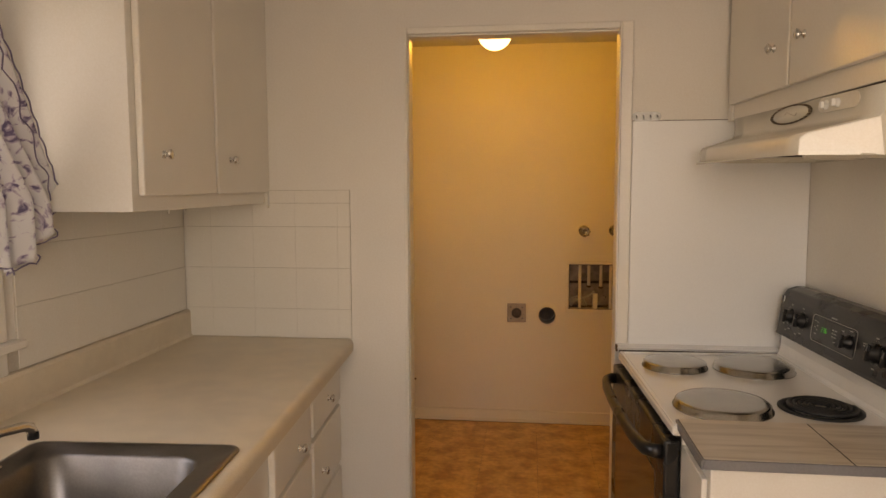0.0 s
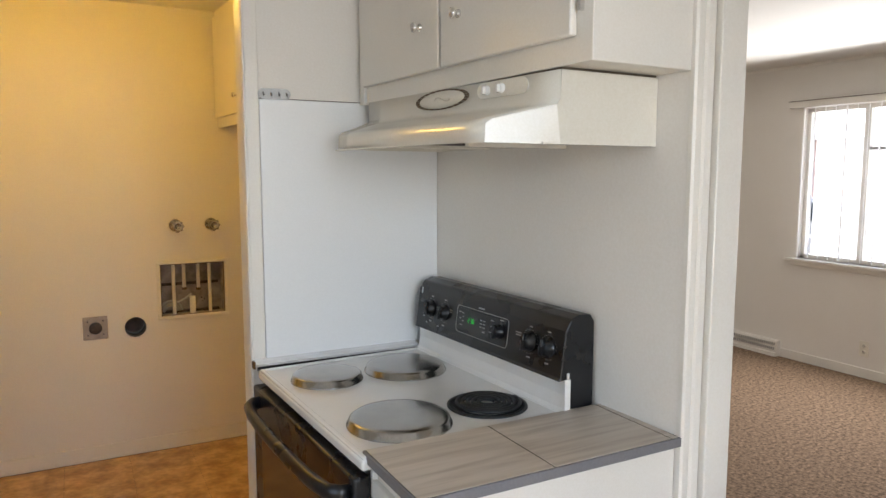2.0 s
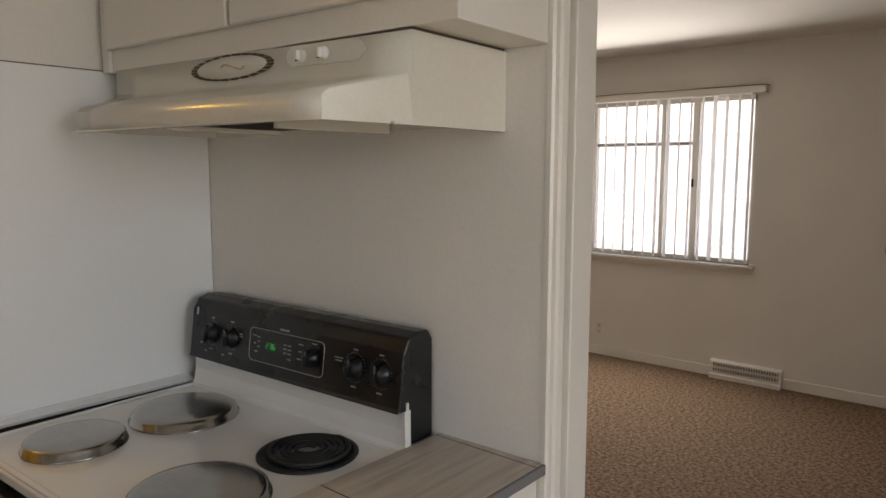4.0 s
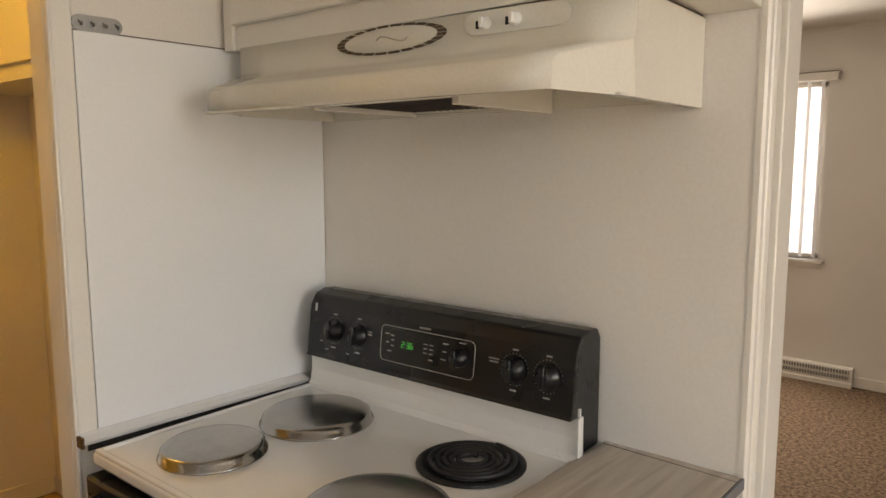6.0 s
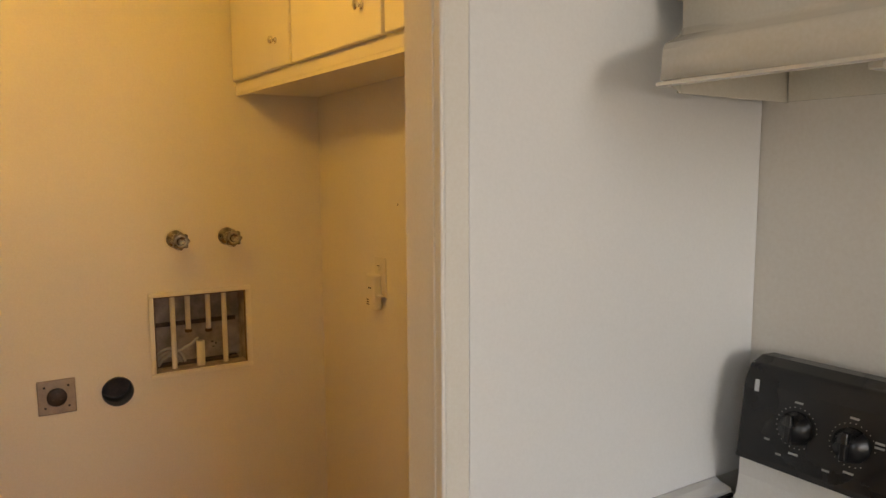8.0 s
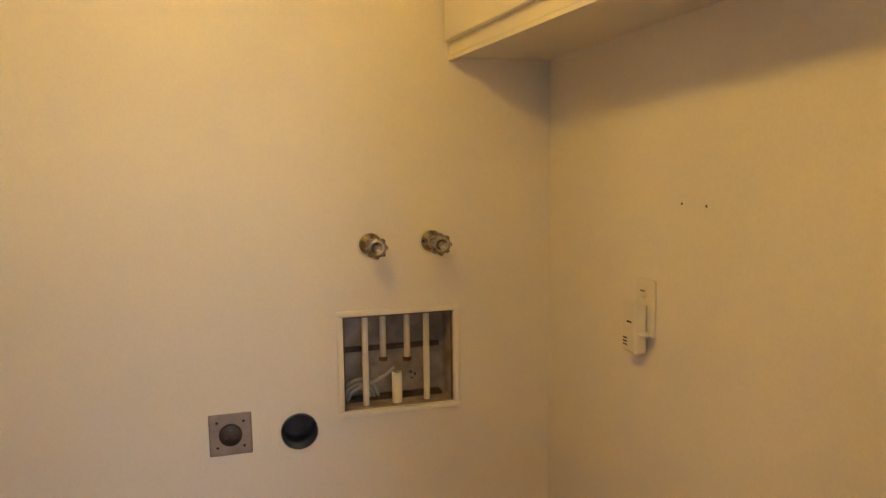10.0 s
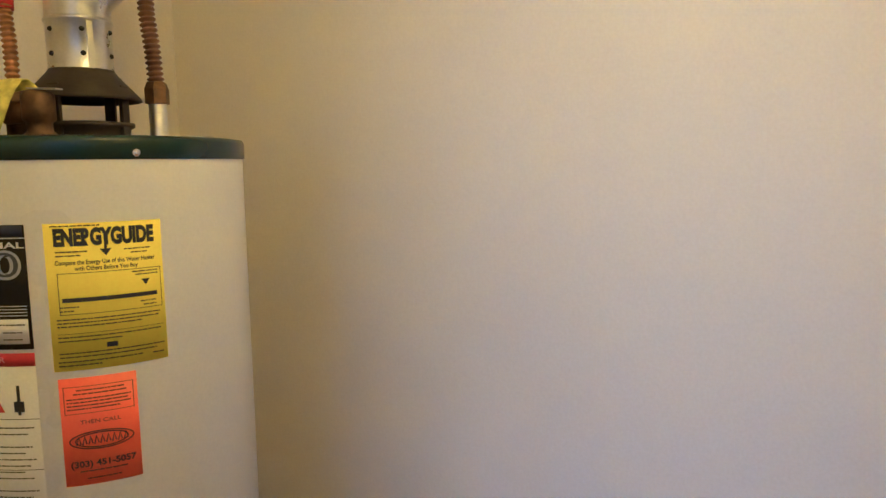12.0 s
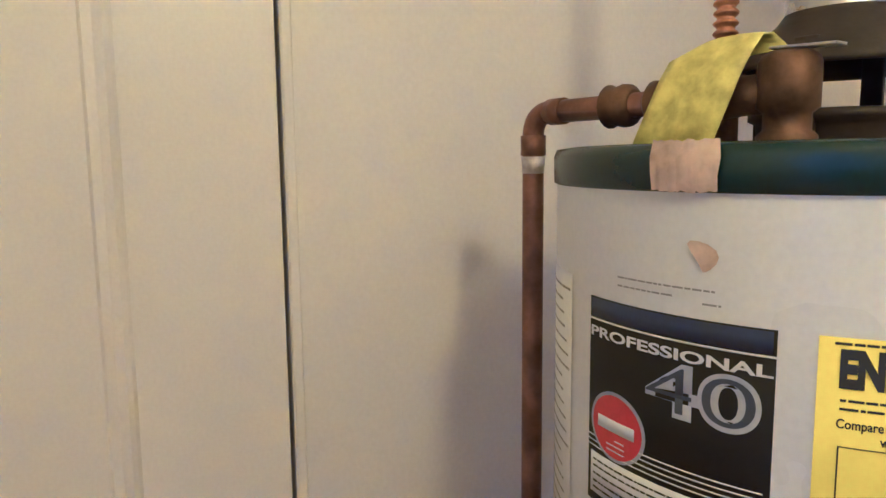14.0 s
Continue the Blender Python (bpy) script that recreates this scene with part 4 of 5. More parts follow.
def car(at, label, m):
    t = thing("parked_car", label, "car", at, "cars parked in the street")
    bm = bmesh.new()
    prism(bm, [(-2.1, .25), (-2.15, .75), (-1.9, .85), (-1.1, .92), (-.7, 1.35), (.9, 1.38), (1.5, .95), (2.1, .85), (2.15, .3)], "X", -.85, .85)
    b = part("body", bm, m, t)
    bv = b.modifiers.new("soft", "BEVEL")
    bv.width, bv.segments = .06, 3
    part("side_window", boxes((-.87, -.852, -.95, 1.1, .93, 1.28)), mat("tinted_glass", (.03, .04, .05), .08), t)
    for y in (-1.3, 1.35):
        w_ = part("wheel", lathe(bmesh.new(), [(0, -.1), (.30, -.1), (.33, -.06), (.33, .06), (.30, .1), (0, .1)], (-.78, y, .33), "X", 24), BLACK, t)
        part("rim", lathe(bmesh.new(), [(0, -.02), (.19, -.02), (.20, 0)], (-.89, y, .33), "X", 18), CHROME, w_)


car((12.5, 1.2, -0.4), "blue sedan parked at the kerb outside", mat("blue_paint", (.08, .13, .25), .25, coat=.5))
car((12.8, 6.6, -0.4), "silver sedan parked at the kerb outside", mat("silver_paint", (.5, .5, .52), .25, .6, coat=.5))


# ---- laundry ----
structure("baseboard_laundry", boxes((WL, LE, FAR - .016, FAR, 0.0, 0.076), (LE - .013, LE, 0.095, FAR - .013, 0, 0.072), (WL, WL + .013, 0.93, FAR - .013, 0, 0.072), (WL, LE, FAR - .024, FAR - .016, 0, 0.018), bevel=0.004), GLOSS)
# the recessed box for the taps
rb = thing("tap_recess", "open recessed plumbing box with painted pipes in the laundry wall", "plumbing recess")
part("frame", boxes((RX0 - .018, RX1 + .018, FAR - .012, FAR - .0005, RZ1, RZ1 + .018), (RX0 - .018, RX1 + .018, FAR - .014, FAR - .0005, RZ0 - .018, RZ0), (RX0 - .018, RX0, FAR - .012, FAR - .0005, RZ0, RZ1), (RX1, RX1 + .018, FAR - .012, FAR - .0005, RZ0, RZ1), bevel=0.004), GLOSS, rb)
DUST = mat("dusty_grey_back", (0.30, 0.255, 0.235), 0.85, var=.35, scale=16, bump=.2)
LATHSHADE = mat("dusty_lath_and_shade", (0.07, 0.05, 0.045), 0.9, var=.4, scale=20)
part("back_panel", boxes((RX0, RX1, FAR + .100, FAR + .104, RZ0, RZ1)), DUST, rb, "dusty grey back of the recess")
part("liner", boxes((RX0, RX0 + .003, FAR, FAR + .10, RZ0, RZ1), (RX1 - .003, RX1, FAR, FAR + .10, RZ0, RZ1), (RX0 + .003, RX1 - .003, FAR, FAR + .10, RZ0, RZ0 + .003), (RX0 + .003, RX1 - .003, FAR, FAR + .10, RZ1 - .003, RZ1)), DUST, rb)
part("cross_lath", boxes((RX0 + .003, RX1 - .02, FAR + .085, FAR + .100, 0.884, 0.899), bevel=0.002), LATHSHADE, rb, "dark lath across the recess")
# dark strip laid in as the shade along the recess's foot
part("shadow_line", boxes((RX0 + .004, RX1 - .02, FAR + .060, FAR + .098, RZ0 + .003, RZ0 + .012)), LATHSHADE, rb)
PIPE = mat("cream_painted_pipe", (0.70, 0.66, 0.58), 0.4, var=.06, scale=20, bump=.1, bscale=60)
for x, z0 in ((-0.640, RZ0 + .003), (-0.452, RZ0 + .003)):
    part("pipe", lathe(bmesh.new(), [(.0095, z0), (.0095, RZ1 - .003)], (x, FAR + .030, 0), "Z", 16), PIPE, rb)
for x, z0 in ((-0.585, 0.872), (-0.511, 0.866)):
    p = part("pipe_stub", lathe(bmesh.new(), [(0, z0), (.0095, z0), (.0095, RZ1 - .003)], (x, FAR + .035, 0), "Z", 16), PIPE, rb)
    part("end_fitting", lathe(bmesh.new(), [(0, z0 - .006), (.013, z0 - .006), (.014, z0 + .002), (.010, z0 + .006)], (x, FAR + .035, 0), "Z", 16), BRASS, p)
part("drain_stub", lathe(bmesh.new(), [(.012, 0.828), (.0155, 0.828), (.0155, RZ0 + .003)], (-0.545, FAR + .030, 0), "Z", 20), PIPE, rb, "cream standpipe stub")
hp = [(-0.549, FAR + .045, 0.838), (-0.575, FAR + .05, 0.815), (-0.610, FAR + .055, 0.797), (-0.650, FAR + .055, 0.785), (-0.680, FAR + .06, 0.765), (-0.692, FAR + .065, 0.740)]
part("grey_hose", tube(bmesh.new(), hp, 0.0055, 10), mat("grey_hose", (.42, .40, .38), .5), rb, "thin grey hose end")
for r in (.045, .058, .034):
    part("hose_coil", tube(bmesh.new(), [(-0.640 + r * math.cos(radians(a)) - .012, FAR + .07 + r * .1, 0.735 + r * 1.15 * math.sin(radians(a))) for a in range(5, 176, 10)], 0.005, 8), bpy.data.materials["grey_hose"], rb)
# brown wallboard edge that also paints the shadow line inside the frame
part("cut_edge_shade", boxes((RX0 + .0005, RX1 - .0005, FAR - .002, FAR + .010, RZ1 - .005, RZ1 - .0032), (RX0 + .0032, RX0 + .005, FAR - .002, FAR + .010, RZ0, RZ1 - .005), (RX1 - .005, RX1 - .0032, FAR - .002, FAR + .010, RZ0, RZ1 - .005)), mat("brown_edge_and_shade", (.16, .10, .06), .9, var=.3, scale=30), rb, "brown cut edge of the wallboard, darkened as a shadow line")
part("debris", boxes((-0.49, -0.482, FAR + .096, FAR + .10, 0.80, 0.806), (-0.475, -0.470, FAR + .096, FAR + .10, 0.79, 0.80), (-0.488, -0.478, FAR + .096, FAR + .10, 0.782, 0.785)), LATHSHADE, rb)


TAPM = mat("worn_chrome", (0.34, 0.32, 0.30), 0.18, 1.0, var=.4, scale=60)


def tap(x, z, label):
    t = thing("water_tap", label, "tap", (x, FAR - .0005, z), "taps above the recess")
    t.scale = (1.25, 1.35, 1.25)
    prof = [(.027, 0), (.026, -.003), (.018, -.008), (.012, -.011), (.0105, -.035), (.014, -.040), (.014, -.050), (0, -.051)]
    part("flange", lathe(bmesh.new(), [(r, h) for r, h in prof], (0, 0, 0), "Y", 28), TAPM, t)
    h = part("handle", lathe(bmesh.new(), [(.0105, -.049), (.013, -.052), (.021, -.058), (.023, -.068), (.021, -.078), (.012, -.080), (.011, -.074), (0, -.074)], (0, 0, 0), "Y", 24), TAPM, t, "fluted chrome tap handle")
    for k in range(8):
        a = 2 * math.pi * k / 8
        part("flute", lathe(bmesh.new(), [(0, -.056), (.005, -.058), (.006, -.068), (.005, -.077), (0, -.079)], (.0205 * math.cos(a), 0, .0205 * math.sin(a)), "Y", 8), TAPM, h)
    part("spout", tube(bmesh.new(), [(0, -.030, -.004), (0, -.040, -.014), (0, -.048, -.022)], .010, 12), CHROME, t)
    part("paint_smear", lathe(bmesh.new(), [(.031, 0), (.030, -.0012), (.026, -.0016)], (0, 0, 0), "Y", 20), PIPE, t)


tap(-0.622, 1.222, "chrome washing machine tap above the recess, polished")
tap(-0.438, 1.224, "dull chrome washing machine tap beside its twin")

# dryer outlet and vent
o = thing("dryer_outlet", "square steel dryer outlet plate with a black round socket", "electrical outlet", (-1.032, FAR - .0005, 0.703))
part("plate", boxes((-.058, .058, -.005, 0, -.060, .060), bevel=0.003), mat("dull_steel_plate", (.30, .24, .20), .42, .6, var=.15, scale=20), o)
so = part("socket", lathe(bmesh.new(), [(.031, -.0), (.031, -.010), (.028, -.012), (0, -.012)], (0, -.004, 0), "Y", 30), mat("brown_black_socket", (.035, .022, .018), .45, var=.4, scale=40), o, "black round dryer socket")
for a in (90, 210, 330):
    part("slot", boxes((.014 * math.cos(radians(a)) - .004, .014 * math.cos(radians(a)) + .004, -.0175, -.0158, .014 * math.sin(radians(a)) - .002, .014 * math.sin(radians(a)) + .002)), LATHSHADE, so)
for sx in (-1, 1):
    for sz in (-1, 1):
        part("screw", lathe(bmesh.new(), [(.004, -.005), (.003, -.0065), (0, -.0065)], (sx * .036, 0, sz * .036), "Y", 8), BLACKM, o)
d = thing("dryer_vent", "round black dryer duct opening with a ragged painted edge", "vent", (HX, FAR, HZ))
bm = bmesh.new()
lathe(bm, [(HR, -.012), (HR + .0015, -.012), (HR + .0015, .10), (HR, .10)], (0, 0, 0), "Y", 40)
part("duct", bm, mat("dark_galvanised_duct", (.12, .115, .12), .4, .7, var=.4, scale=14), d)
part("duct_inside", lathe(bmesh.new(), [(HR - .001, .10), (0, .10)], (0, 0, 0), "Y", 30), LATHSHADE, d)
bm = bmesh.new()
rng = random.Random(3)
n = 48
inner = [bm.verts.new((math.cos(2 * math.pi * i / n) * (HR + .0014), -.0020, math.sin(2 * math.pi * i / n) * (HR + .0014))) for i in range(n)]
mid = [bm.verts.new((math.cos(2 * math.pi * i / n) * (HR + .006 + rng.uniform(0, .003)), -.004, math.sin(2 * math.pi * i / n) * (HR + .006 + rng.uniform(0, .003)))) for i in range(n)]
out = [bm.verts.new((math.cos(2 * math.pi * i / n) * (HB * 1.36 + rng.uniform(0, .004)) * 1.0, -.0006, math.sin(2 * math.pi * i / n) * (HB * 1.36 + rng.uniform(0, .004)))) for i in range(n)]
for a, b in ((inner, mid), (mid, out)):
    for i in range(n):
        bm.faces.new((a[i], b[i], b[(i + 1) % n], a[(i + 1) % n])).smooth = True
bmesh.ops.recalc_face_normals(bm, faces=bm.faces[:])
part("plaster_ring", bm, PAINT, d, "rough plaster patch round the duct")

# wall cabinet on the east wall
lc = thing("laundry_cabinet", "cream painted wall cabinet with three slab doors in the laundry", "cabinet")
LZ = 1.757
part("body", boxes((-0.382, LE + .02, 0.35, FAR - .001, LZ, CZ - .001), bevel=0.002), GLOSS, lc)
part("underside_lip", boxes((-0.382, -0.366, 0.35, FAR - .001, LZ - .012, LZ), bevel=0.001), GLOSS, lc)
for a0, a1, ky in ((1.395, 1.925, 1.50), (0.835, 1.380, 0.93), (0.37, 0.82, 0.75)):
    dd = slab_door(lc, "X", -0.3825, a0, a1, 1.795, CZ - .04, -1)
    knob(dd, (-0.401, ky, 1.880), "X", -1)

lc.matrix_basis = pose(-0.382, FAR, 0, 0, 0, 4.0) @ pose(0.382, -FAR, 0)

# plug-in gadget on the east wall
pl = thing("plug_in_alarm", "white plug-in detector hanging from a wall outlet", "detector", (LE - .0005, 1.40, 1.10))
IV = mat("white_plastic", (.72, .68, .60), .4, var=.04)
part("outlet_plate", boxes((-.005, 0, -.045, .035, -.06, .075), bevel=0.002), IV, pl)
part("socket", lathe(bmesh.new(), [(.013, 0), (.013, -.003), (0, -.003)], (-.005, 0, .040), "X", 16), IV, pl)
part("socket_slot", boxes((-.0095, -.008, -.008, .008, .044, .047)), LATHSHADE, pl)
b = part("body", boxes((-.040, -.006, -.022, .040, -.105, .018), bevel=0.008), IV, pl)
for k in range(3):
    part("slot", boxes((-.0408, -.0398, .012, .030, -.088 + k * .008, -.084 + k * .008)), LATHSHADE, b)
part("button", boxes((-.0425, -.0398, -.006, .012, -.030, -.026), bevel=0.0005), BLACKM, b)
part("side_clip", boxes((-.030, -.012, -.050, -.022, -.055, -.050), bevel=0.001), IV, pl)
for y, z in ((1.268, 1.358), (1.185, 1.357)):
    t = thing("screw_hole", "small dark old screw hole in the wall paint", "screw hole", (LE - .0004, y, z), "old screw holes in the wall")
    part("hole", lathe(bmesh.new(), [(.0035, 0), (.0025, -.0010), (0, -.0006)], (0, 0, 0), "X", 8), LATHSHADE, t)

# ceiling globe
g = thing("ceiling_light", "glowing white glass globe light on the laundry ceiling", "ceiling lamp", (-1.125, 0.92, 0))
part("canopy", lathe(bmesh.new(), [(.075, CZ - .001), (.072, CZ - .02), (.055, CZ - .045), (.050, CZ - .075)], (0, 0, 0), "Z", 36), GLOSS, g)
gl = part("globe", lathe(bmesh.new(), [(.048, 2.285)] + [(.080 * math.cos(radians(a)), 2.212 + .080 * math.sin(radians(a))) for a in range(60, -91, -10)], (0, 0, 0), "Z", 40), GLASSLIT, g)
gl.visible_shadow = False

# door in the west wall
dr = structure("door_laundry", boxes((WL - .038, WL - .002, 0.122, 0.910, 0.008, 2.022), bevel=0.002), GLOSS, "cream painted moulded panel door, closed")
for y0_, y1_, z0_, z1_ in ((0.292, 0.737, 1.05, 1.86), (0.292, 0.737, 0.22, 0.90)):
    bm = bmesh.new()
    w_ = .030
    pr = [(0, 0), (.004, .004), (.007, .010), (.003, .020), (.005, .030), (0, .034)]
    loops = []
    for h, o_ in pr:
        loops.append([bm.verts.new((WL - .002 + h, y, z)) for y, z in ((y0_ + o_, z0_ + o_), (y1_ - o_, z0_ + o_), (y1_ - o_, z1_ - o_), (y0_ + o_, z1_ - o_))])
    for a, b_ in zip(loops, loops[1:]):
        for i in range(4):
            bm.faces.new((a[i], a[(i + 1) % 4], b_[(i + 1) % 4], b_[i]))
    bmesh.ops.recalc_face_normals(bm, faces=bm.faces[:])
    part("panel_moulding", bm, GLOSS, dr)
part("lock_knob", lathe(bmesh.new(), [(.030, 0), (.028, .006), (.012, .012), (.012, .035), (.026, .045), (.028, .060), (0, .068)], (WL - .002, 0.19, 0.97), "X", 24), BRASS, dr)
structure("trim_west_door", boxes((WL - .02, WL + .004, 0.9155, 0.929, 0, 2.03), (WL - .02, WL + .004, 0.102, 0.115, 0, 2.03), bevel=0.003), GLOSS)
# black sheet added behind the door, so its gap looks deep in shade
structure("door_gap_backing", boxes((WL - .10, WL - .040, 0.116, 0.914, 0, 2.029)), GAPSHADE)


# ---- water heater ----
CX, CY, TR = -1.982, 1.283, 0.230


def rim_pt(az, r=TR, z=0.0):
    return (CX + r * math.cos(radians(az)), CY + r * math.sin(radians(az)), z)


def wrap(parent, name, az0, az1, z0, z1, m, d=0.0006, label="", lift=0.0):
    """A sheet glued round the tank between two azimuths."""
    bm = bmesh.new()
    n = max(2, int(abs(az1 - az0) / 3))
    r = TR + d + lift
    a = [[bm.verts.new(rim_pt(az0 + (az1 - az0) * i / n, rr, z)) for i in range(n + 1)] for rr, z in ((r - d, z0), (r, z0), (r, z1), (r - d, z1))]
    for p, q in zip(a, a[1:]):
        for i in range(n):
            bm.faces.new((p[i], p[i + 1], q[i + 1], q[i])).smooth = True
    return part(name, bm, m, parent, label)


def lettering(parent, name, text, az, z, size, m, width=None, lift=0.0011, align="CENTER", spacing=1.0, squash=1.0, offset=0.0):
    """Raised print bent round the tank; az, z: the middle of its foot."""
    cu = bpy.data.curves.new(name, "FONT")
    cu.body, cu.size, cu.align_x, cu.space_character, cu.offset = text, size, align, spacing, offset
    tmp = new(name, cu)
    dg = bpy.context.evaluated_depsgraph_get()
    dg.update()
    me = bpy.data.meshes.new_from_object(tmp.evaluated_get(dg))
    bpy.data.objects.remove(tmp)
    xs = [v.co.x for v in me.vertices]
    k = (width / (max(xs) - min(xs))) if width else 1.0
    for v in me.vertices:
        a = radians(az) + v.co.x * k / TR
        v.co = Vector((CX + (TR + lift) * math.cos(a), CY + (TR + lift) * math.sin(a), z + v.co.y * squash))
    me.materials.clear()
    me.materials.append(m)
    ob = new(name, me)
    ob.parent = parent
    return ob


def text_lines(parent, az0, az1, z, m, seed, h=0.0016, lift=0.0003, name="print_line"):
    """Words too small to read: broken bars in one line."""
    rng = random.Random(seed)
    bm = bmesh.new()
    a = az0
    while a < az1 - .4:
        w = min(rng.uniform(.5, 2.4), az1 - a)
        r = TR + 0.0006 + lift
        v = [bm.verts.new(rim_pt(b, r, zz)) for b, zz in ((a, z), (a + w, z), (a + w, z + h), (a, z + h))]
        bm.faces.new(v)
        a += w + rng.uniform(.15, .3)
    return bm


def heater():
    t = thing("water_heater", "tall white gas water heater with dark green top band", "water heater")
    part("tank", lathe(bmesh.new(), [(TR - .02, 0.06), (TR, 0.065), (TR, 1.474)], (CX, CY, 0), "Z", 72), TANK, t)
    part("base", lathe(bmesh.new(), [(TR - .03, 0.0), (TR - .02, 0.0), (TR - .02, 0.06)], (CX, CY, 0), "Z", 48), BLACKM, t)
    cap = part("top_band", lathe(bmesh.new(), [(TR - .001, 1.467), (TR + .003, 1.469), (TR + .0035, 1.491), (TR + .001, 1.497), (TR - .012, 1.499), (.10, 1.500), (0, 1.501)], (CX, CY, 0), "Z", 72), GREEN, t, "dark green enamelled top band")
    part("top_dust", lathe(bmesh.new(), [(TR - .014, 1.4975), (.10, 1.5008), (.0, 1.5018)], (CX, CY, 0), "Z", 60), mat("dusty_top", (.20, .17, .13), .8, var=.5, scale=30), cap)
    part("screw", lathe(bmesh.new(), [(.0055, 0), (.004, .003), (0, .004)], (0, 0, 0), "X", 10), CHROME, cap).matrix_basis = pose(*rim_pt(-26, TR + .0035, 1.476), 0, 0, -26)
    # caulk patch over the band
    patch = mat("old_caulk", (.54, .41, .28), .8, var=.35, scale=40, bump=.5, bscale=60)
    bm = bmesh.new()
    rng = random.Random(5)
    n = 18
    az0, az1 = -80.0, -68.5
    g_ = [[bm.verts.new(rim_pt(az0 + (az1 - az0) * i / n + rng.uniform(-.4, .4), TR + .0050 + .0008 * math.sin(i * 2.3) + (.0015 if 0 < j < 3 else -.0008), 1.468 + .032 * j / 3 + rng.uniform(-.001, .001))) for i in range(n + 1)] for j in range(4)]
    for p, q in zip(g_, g_[1:]):
        for i in range(n):
            bm.faces.new((p[i], p[i + 1], q[i + 1], q[i])).smooth = True
    part("caulk_patch", bm, patch, t, "crusty beige caulk patch on the band")
    bm = bmesh.new()
    c0 = [bm.verts.new(rim_pt(-71 + 2.2 * math.cos(a) + .8 * math.sin(2 * a), TR + .0012, 1.428 + .009 * math.sin(a) - .004 * math.cos(a))) for a in [2 * math.pi * k / 14 for k in range(14)]]
    bm.faces.new(c0)
    part("glue_spot", bm, patch, t)
    # flue: collar, legs, draught hood, pipe
    IRON = mat("sooty_dark_steel", (.045, .035, .03), .5, .5, var=.4, scale=20)
    fl = part("draft_hood", lathe(bmesh.new(), [(.044, 1.612), (.0445, 1.606), (.050, 1.598), (.082, 1.563), (.083, 1.559), (.080, 1.558), (.054, 1.594)], (CX, CY, 0), "Z", 40), IRON, t, "dark flared metal draught hood")
    for a in (15, 105, 195, 285):
        p = [(CX + .066 * math.cos(radians(a)), CY + .066 * math.sin(radians(a)), z) for z in (1.492, 1.578)]
        bm = bmesh.new()
        box(bm, -.003, .003, -.009, .009, 1.500, 1.580, .001)
        q = part("leg", bm, IRON, fl)
        q.matrix_basis = pose(p[0][0], p[0][1], 0, 0, 0, a)
    part("flue_collar", lathe(bmesh.new(), [(.062, 1.500), (.064, 1.516), (.070, 1.519), (.070, 1.525), (.050, 1.527), (.046, 1.517)], (CX, CY, 0), "Z", 36), IRON, fl)
    vp = part("vent_pipe", lathe(bmesh.new(), [(.046, 1.598), (.0465, 1.602), (.0455, 1.604), (.0455, 1.672), (.048, 1.674), (.048, 1.678), (.0455, 1.680)], (CX, CY, 0), "Z", 40), GALV, t, "shiny galvanised vent pipe")
    d1 = Vector((0.45, 0.55, 0)).normalized()
    axis = [Vector((CX, CY, 1.678)), Vector((CX, CY, 1.70)), Vector((CX, CY, 1.725)) + d1 * .012, Vector((CX, CY, 1.755)) + d1 * .04, Vector((CX, CY, 1.785)) + d1 * .075, Vector((CX, CY, 1.815)) + d1 * .11, Vector((CX, CY, 1.86)) + d1 * .13, Vector((CX, CY, CZ - .001)) + d1 * .135]
    part("elbow", tube(bmesh.new(), axis, .046, 30, cap=False), GALV, vp)
    for k, (a, b_) in enumerate(((axis[1], axis[2]), (axis[3], axis[4]), (axis[4], axis[5]))):
        part("seam", tube(bmesh.new(), [a, a.lerp(b_, .2)], .0485, 30, cap=False), GALV, vp)
    for a in (-95, -35, 25):
        for z in (1.625, 1.660):
            part("screw", lathe(bmesh.new(), [(.004, 0), (.003, .003), (0, .004)], (0, 0, 0), "X", 8), BLACKM, vp).matrix_basis = pose(CX + .0455 * math.cos(radians(a)), CY + .0455 * math.sin(radians(a)), z, 0, 0, a)
    part("pipe_seam", boxes((-.0015, .0015, -.004, .004, 1.604, 1.672)), GALV, vp).matrix_basis = pose(CX + .0460 * math.cos(radians(-22)), CY + .0460 * math.sin(radians(-22)), 0, 0, 0, -22)

    # corrugated copper connectors
    BRIGHT = mat("bright_copper", (.42, .22, .10), .35, .85, var=.25, scale=30)

    def flex(name, pts, r, label, bright=False):
        P = [Vector(p) for p in pts]
        out, rad, ln = [], [], 0
        for a, b_ in zip(P, P[1:]):
            n = max(2, int((b_ - a).length / .0017))
            for i in range(n):
                out.append(a.lerp(b_, i / n))
                rad.append(r * (1 + .20 * math.sin(2 * math.pi * ln / .0085)))
                ln += (b_ - a).length / n
        return part(name, tube(bmesh.new(), out, rad, 14), BRIGHT if bright else COPPER, t, label)

    nx, ny = CX + .070, CY + .078
    n1 = part("nipple", lathe(bmesh.new(), [(.014, 1.491), (.014, 1.540), (.0135, 1.541), (.0145, 1.543), (.0135, 1.545), (.014, 1.560)], (nx, ny, 0), "Z", 20), GALV, t)
    part("union_nut", lathe(bmesh.new(), [(.0135, 1.556), (.019, 1.557), (.019, 1.580), (.015, 1.590), (.012, 1.592)], (nx, ny, 0), "Z", 6, smooth=False), BRASS, n1)
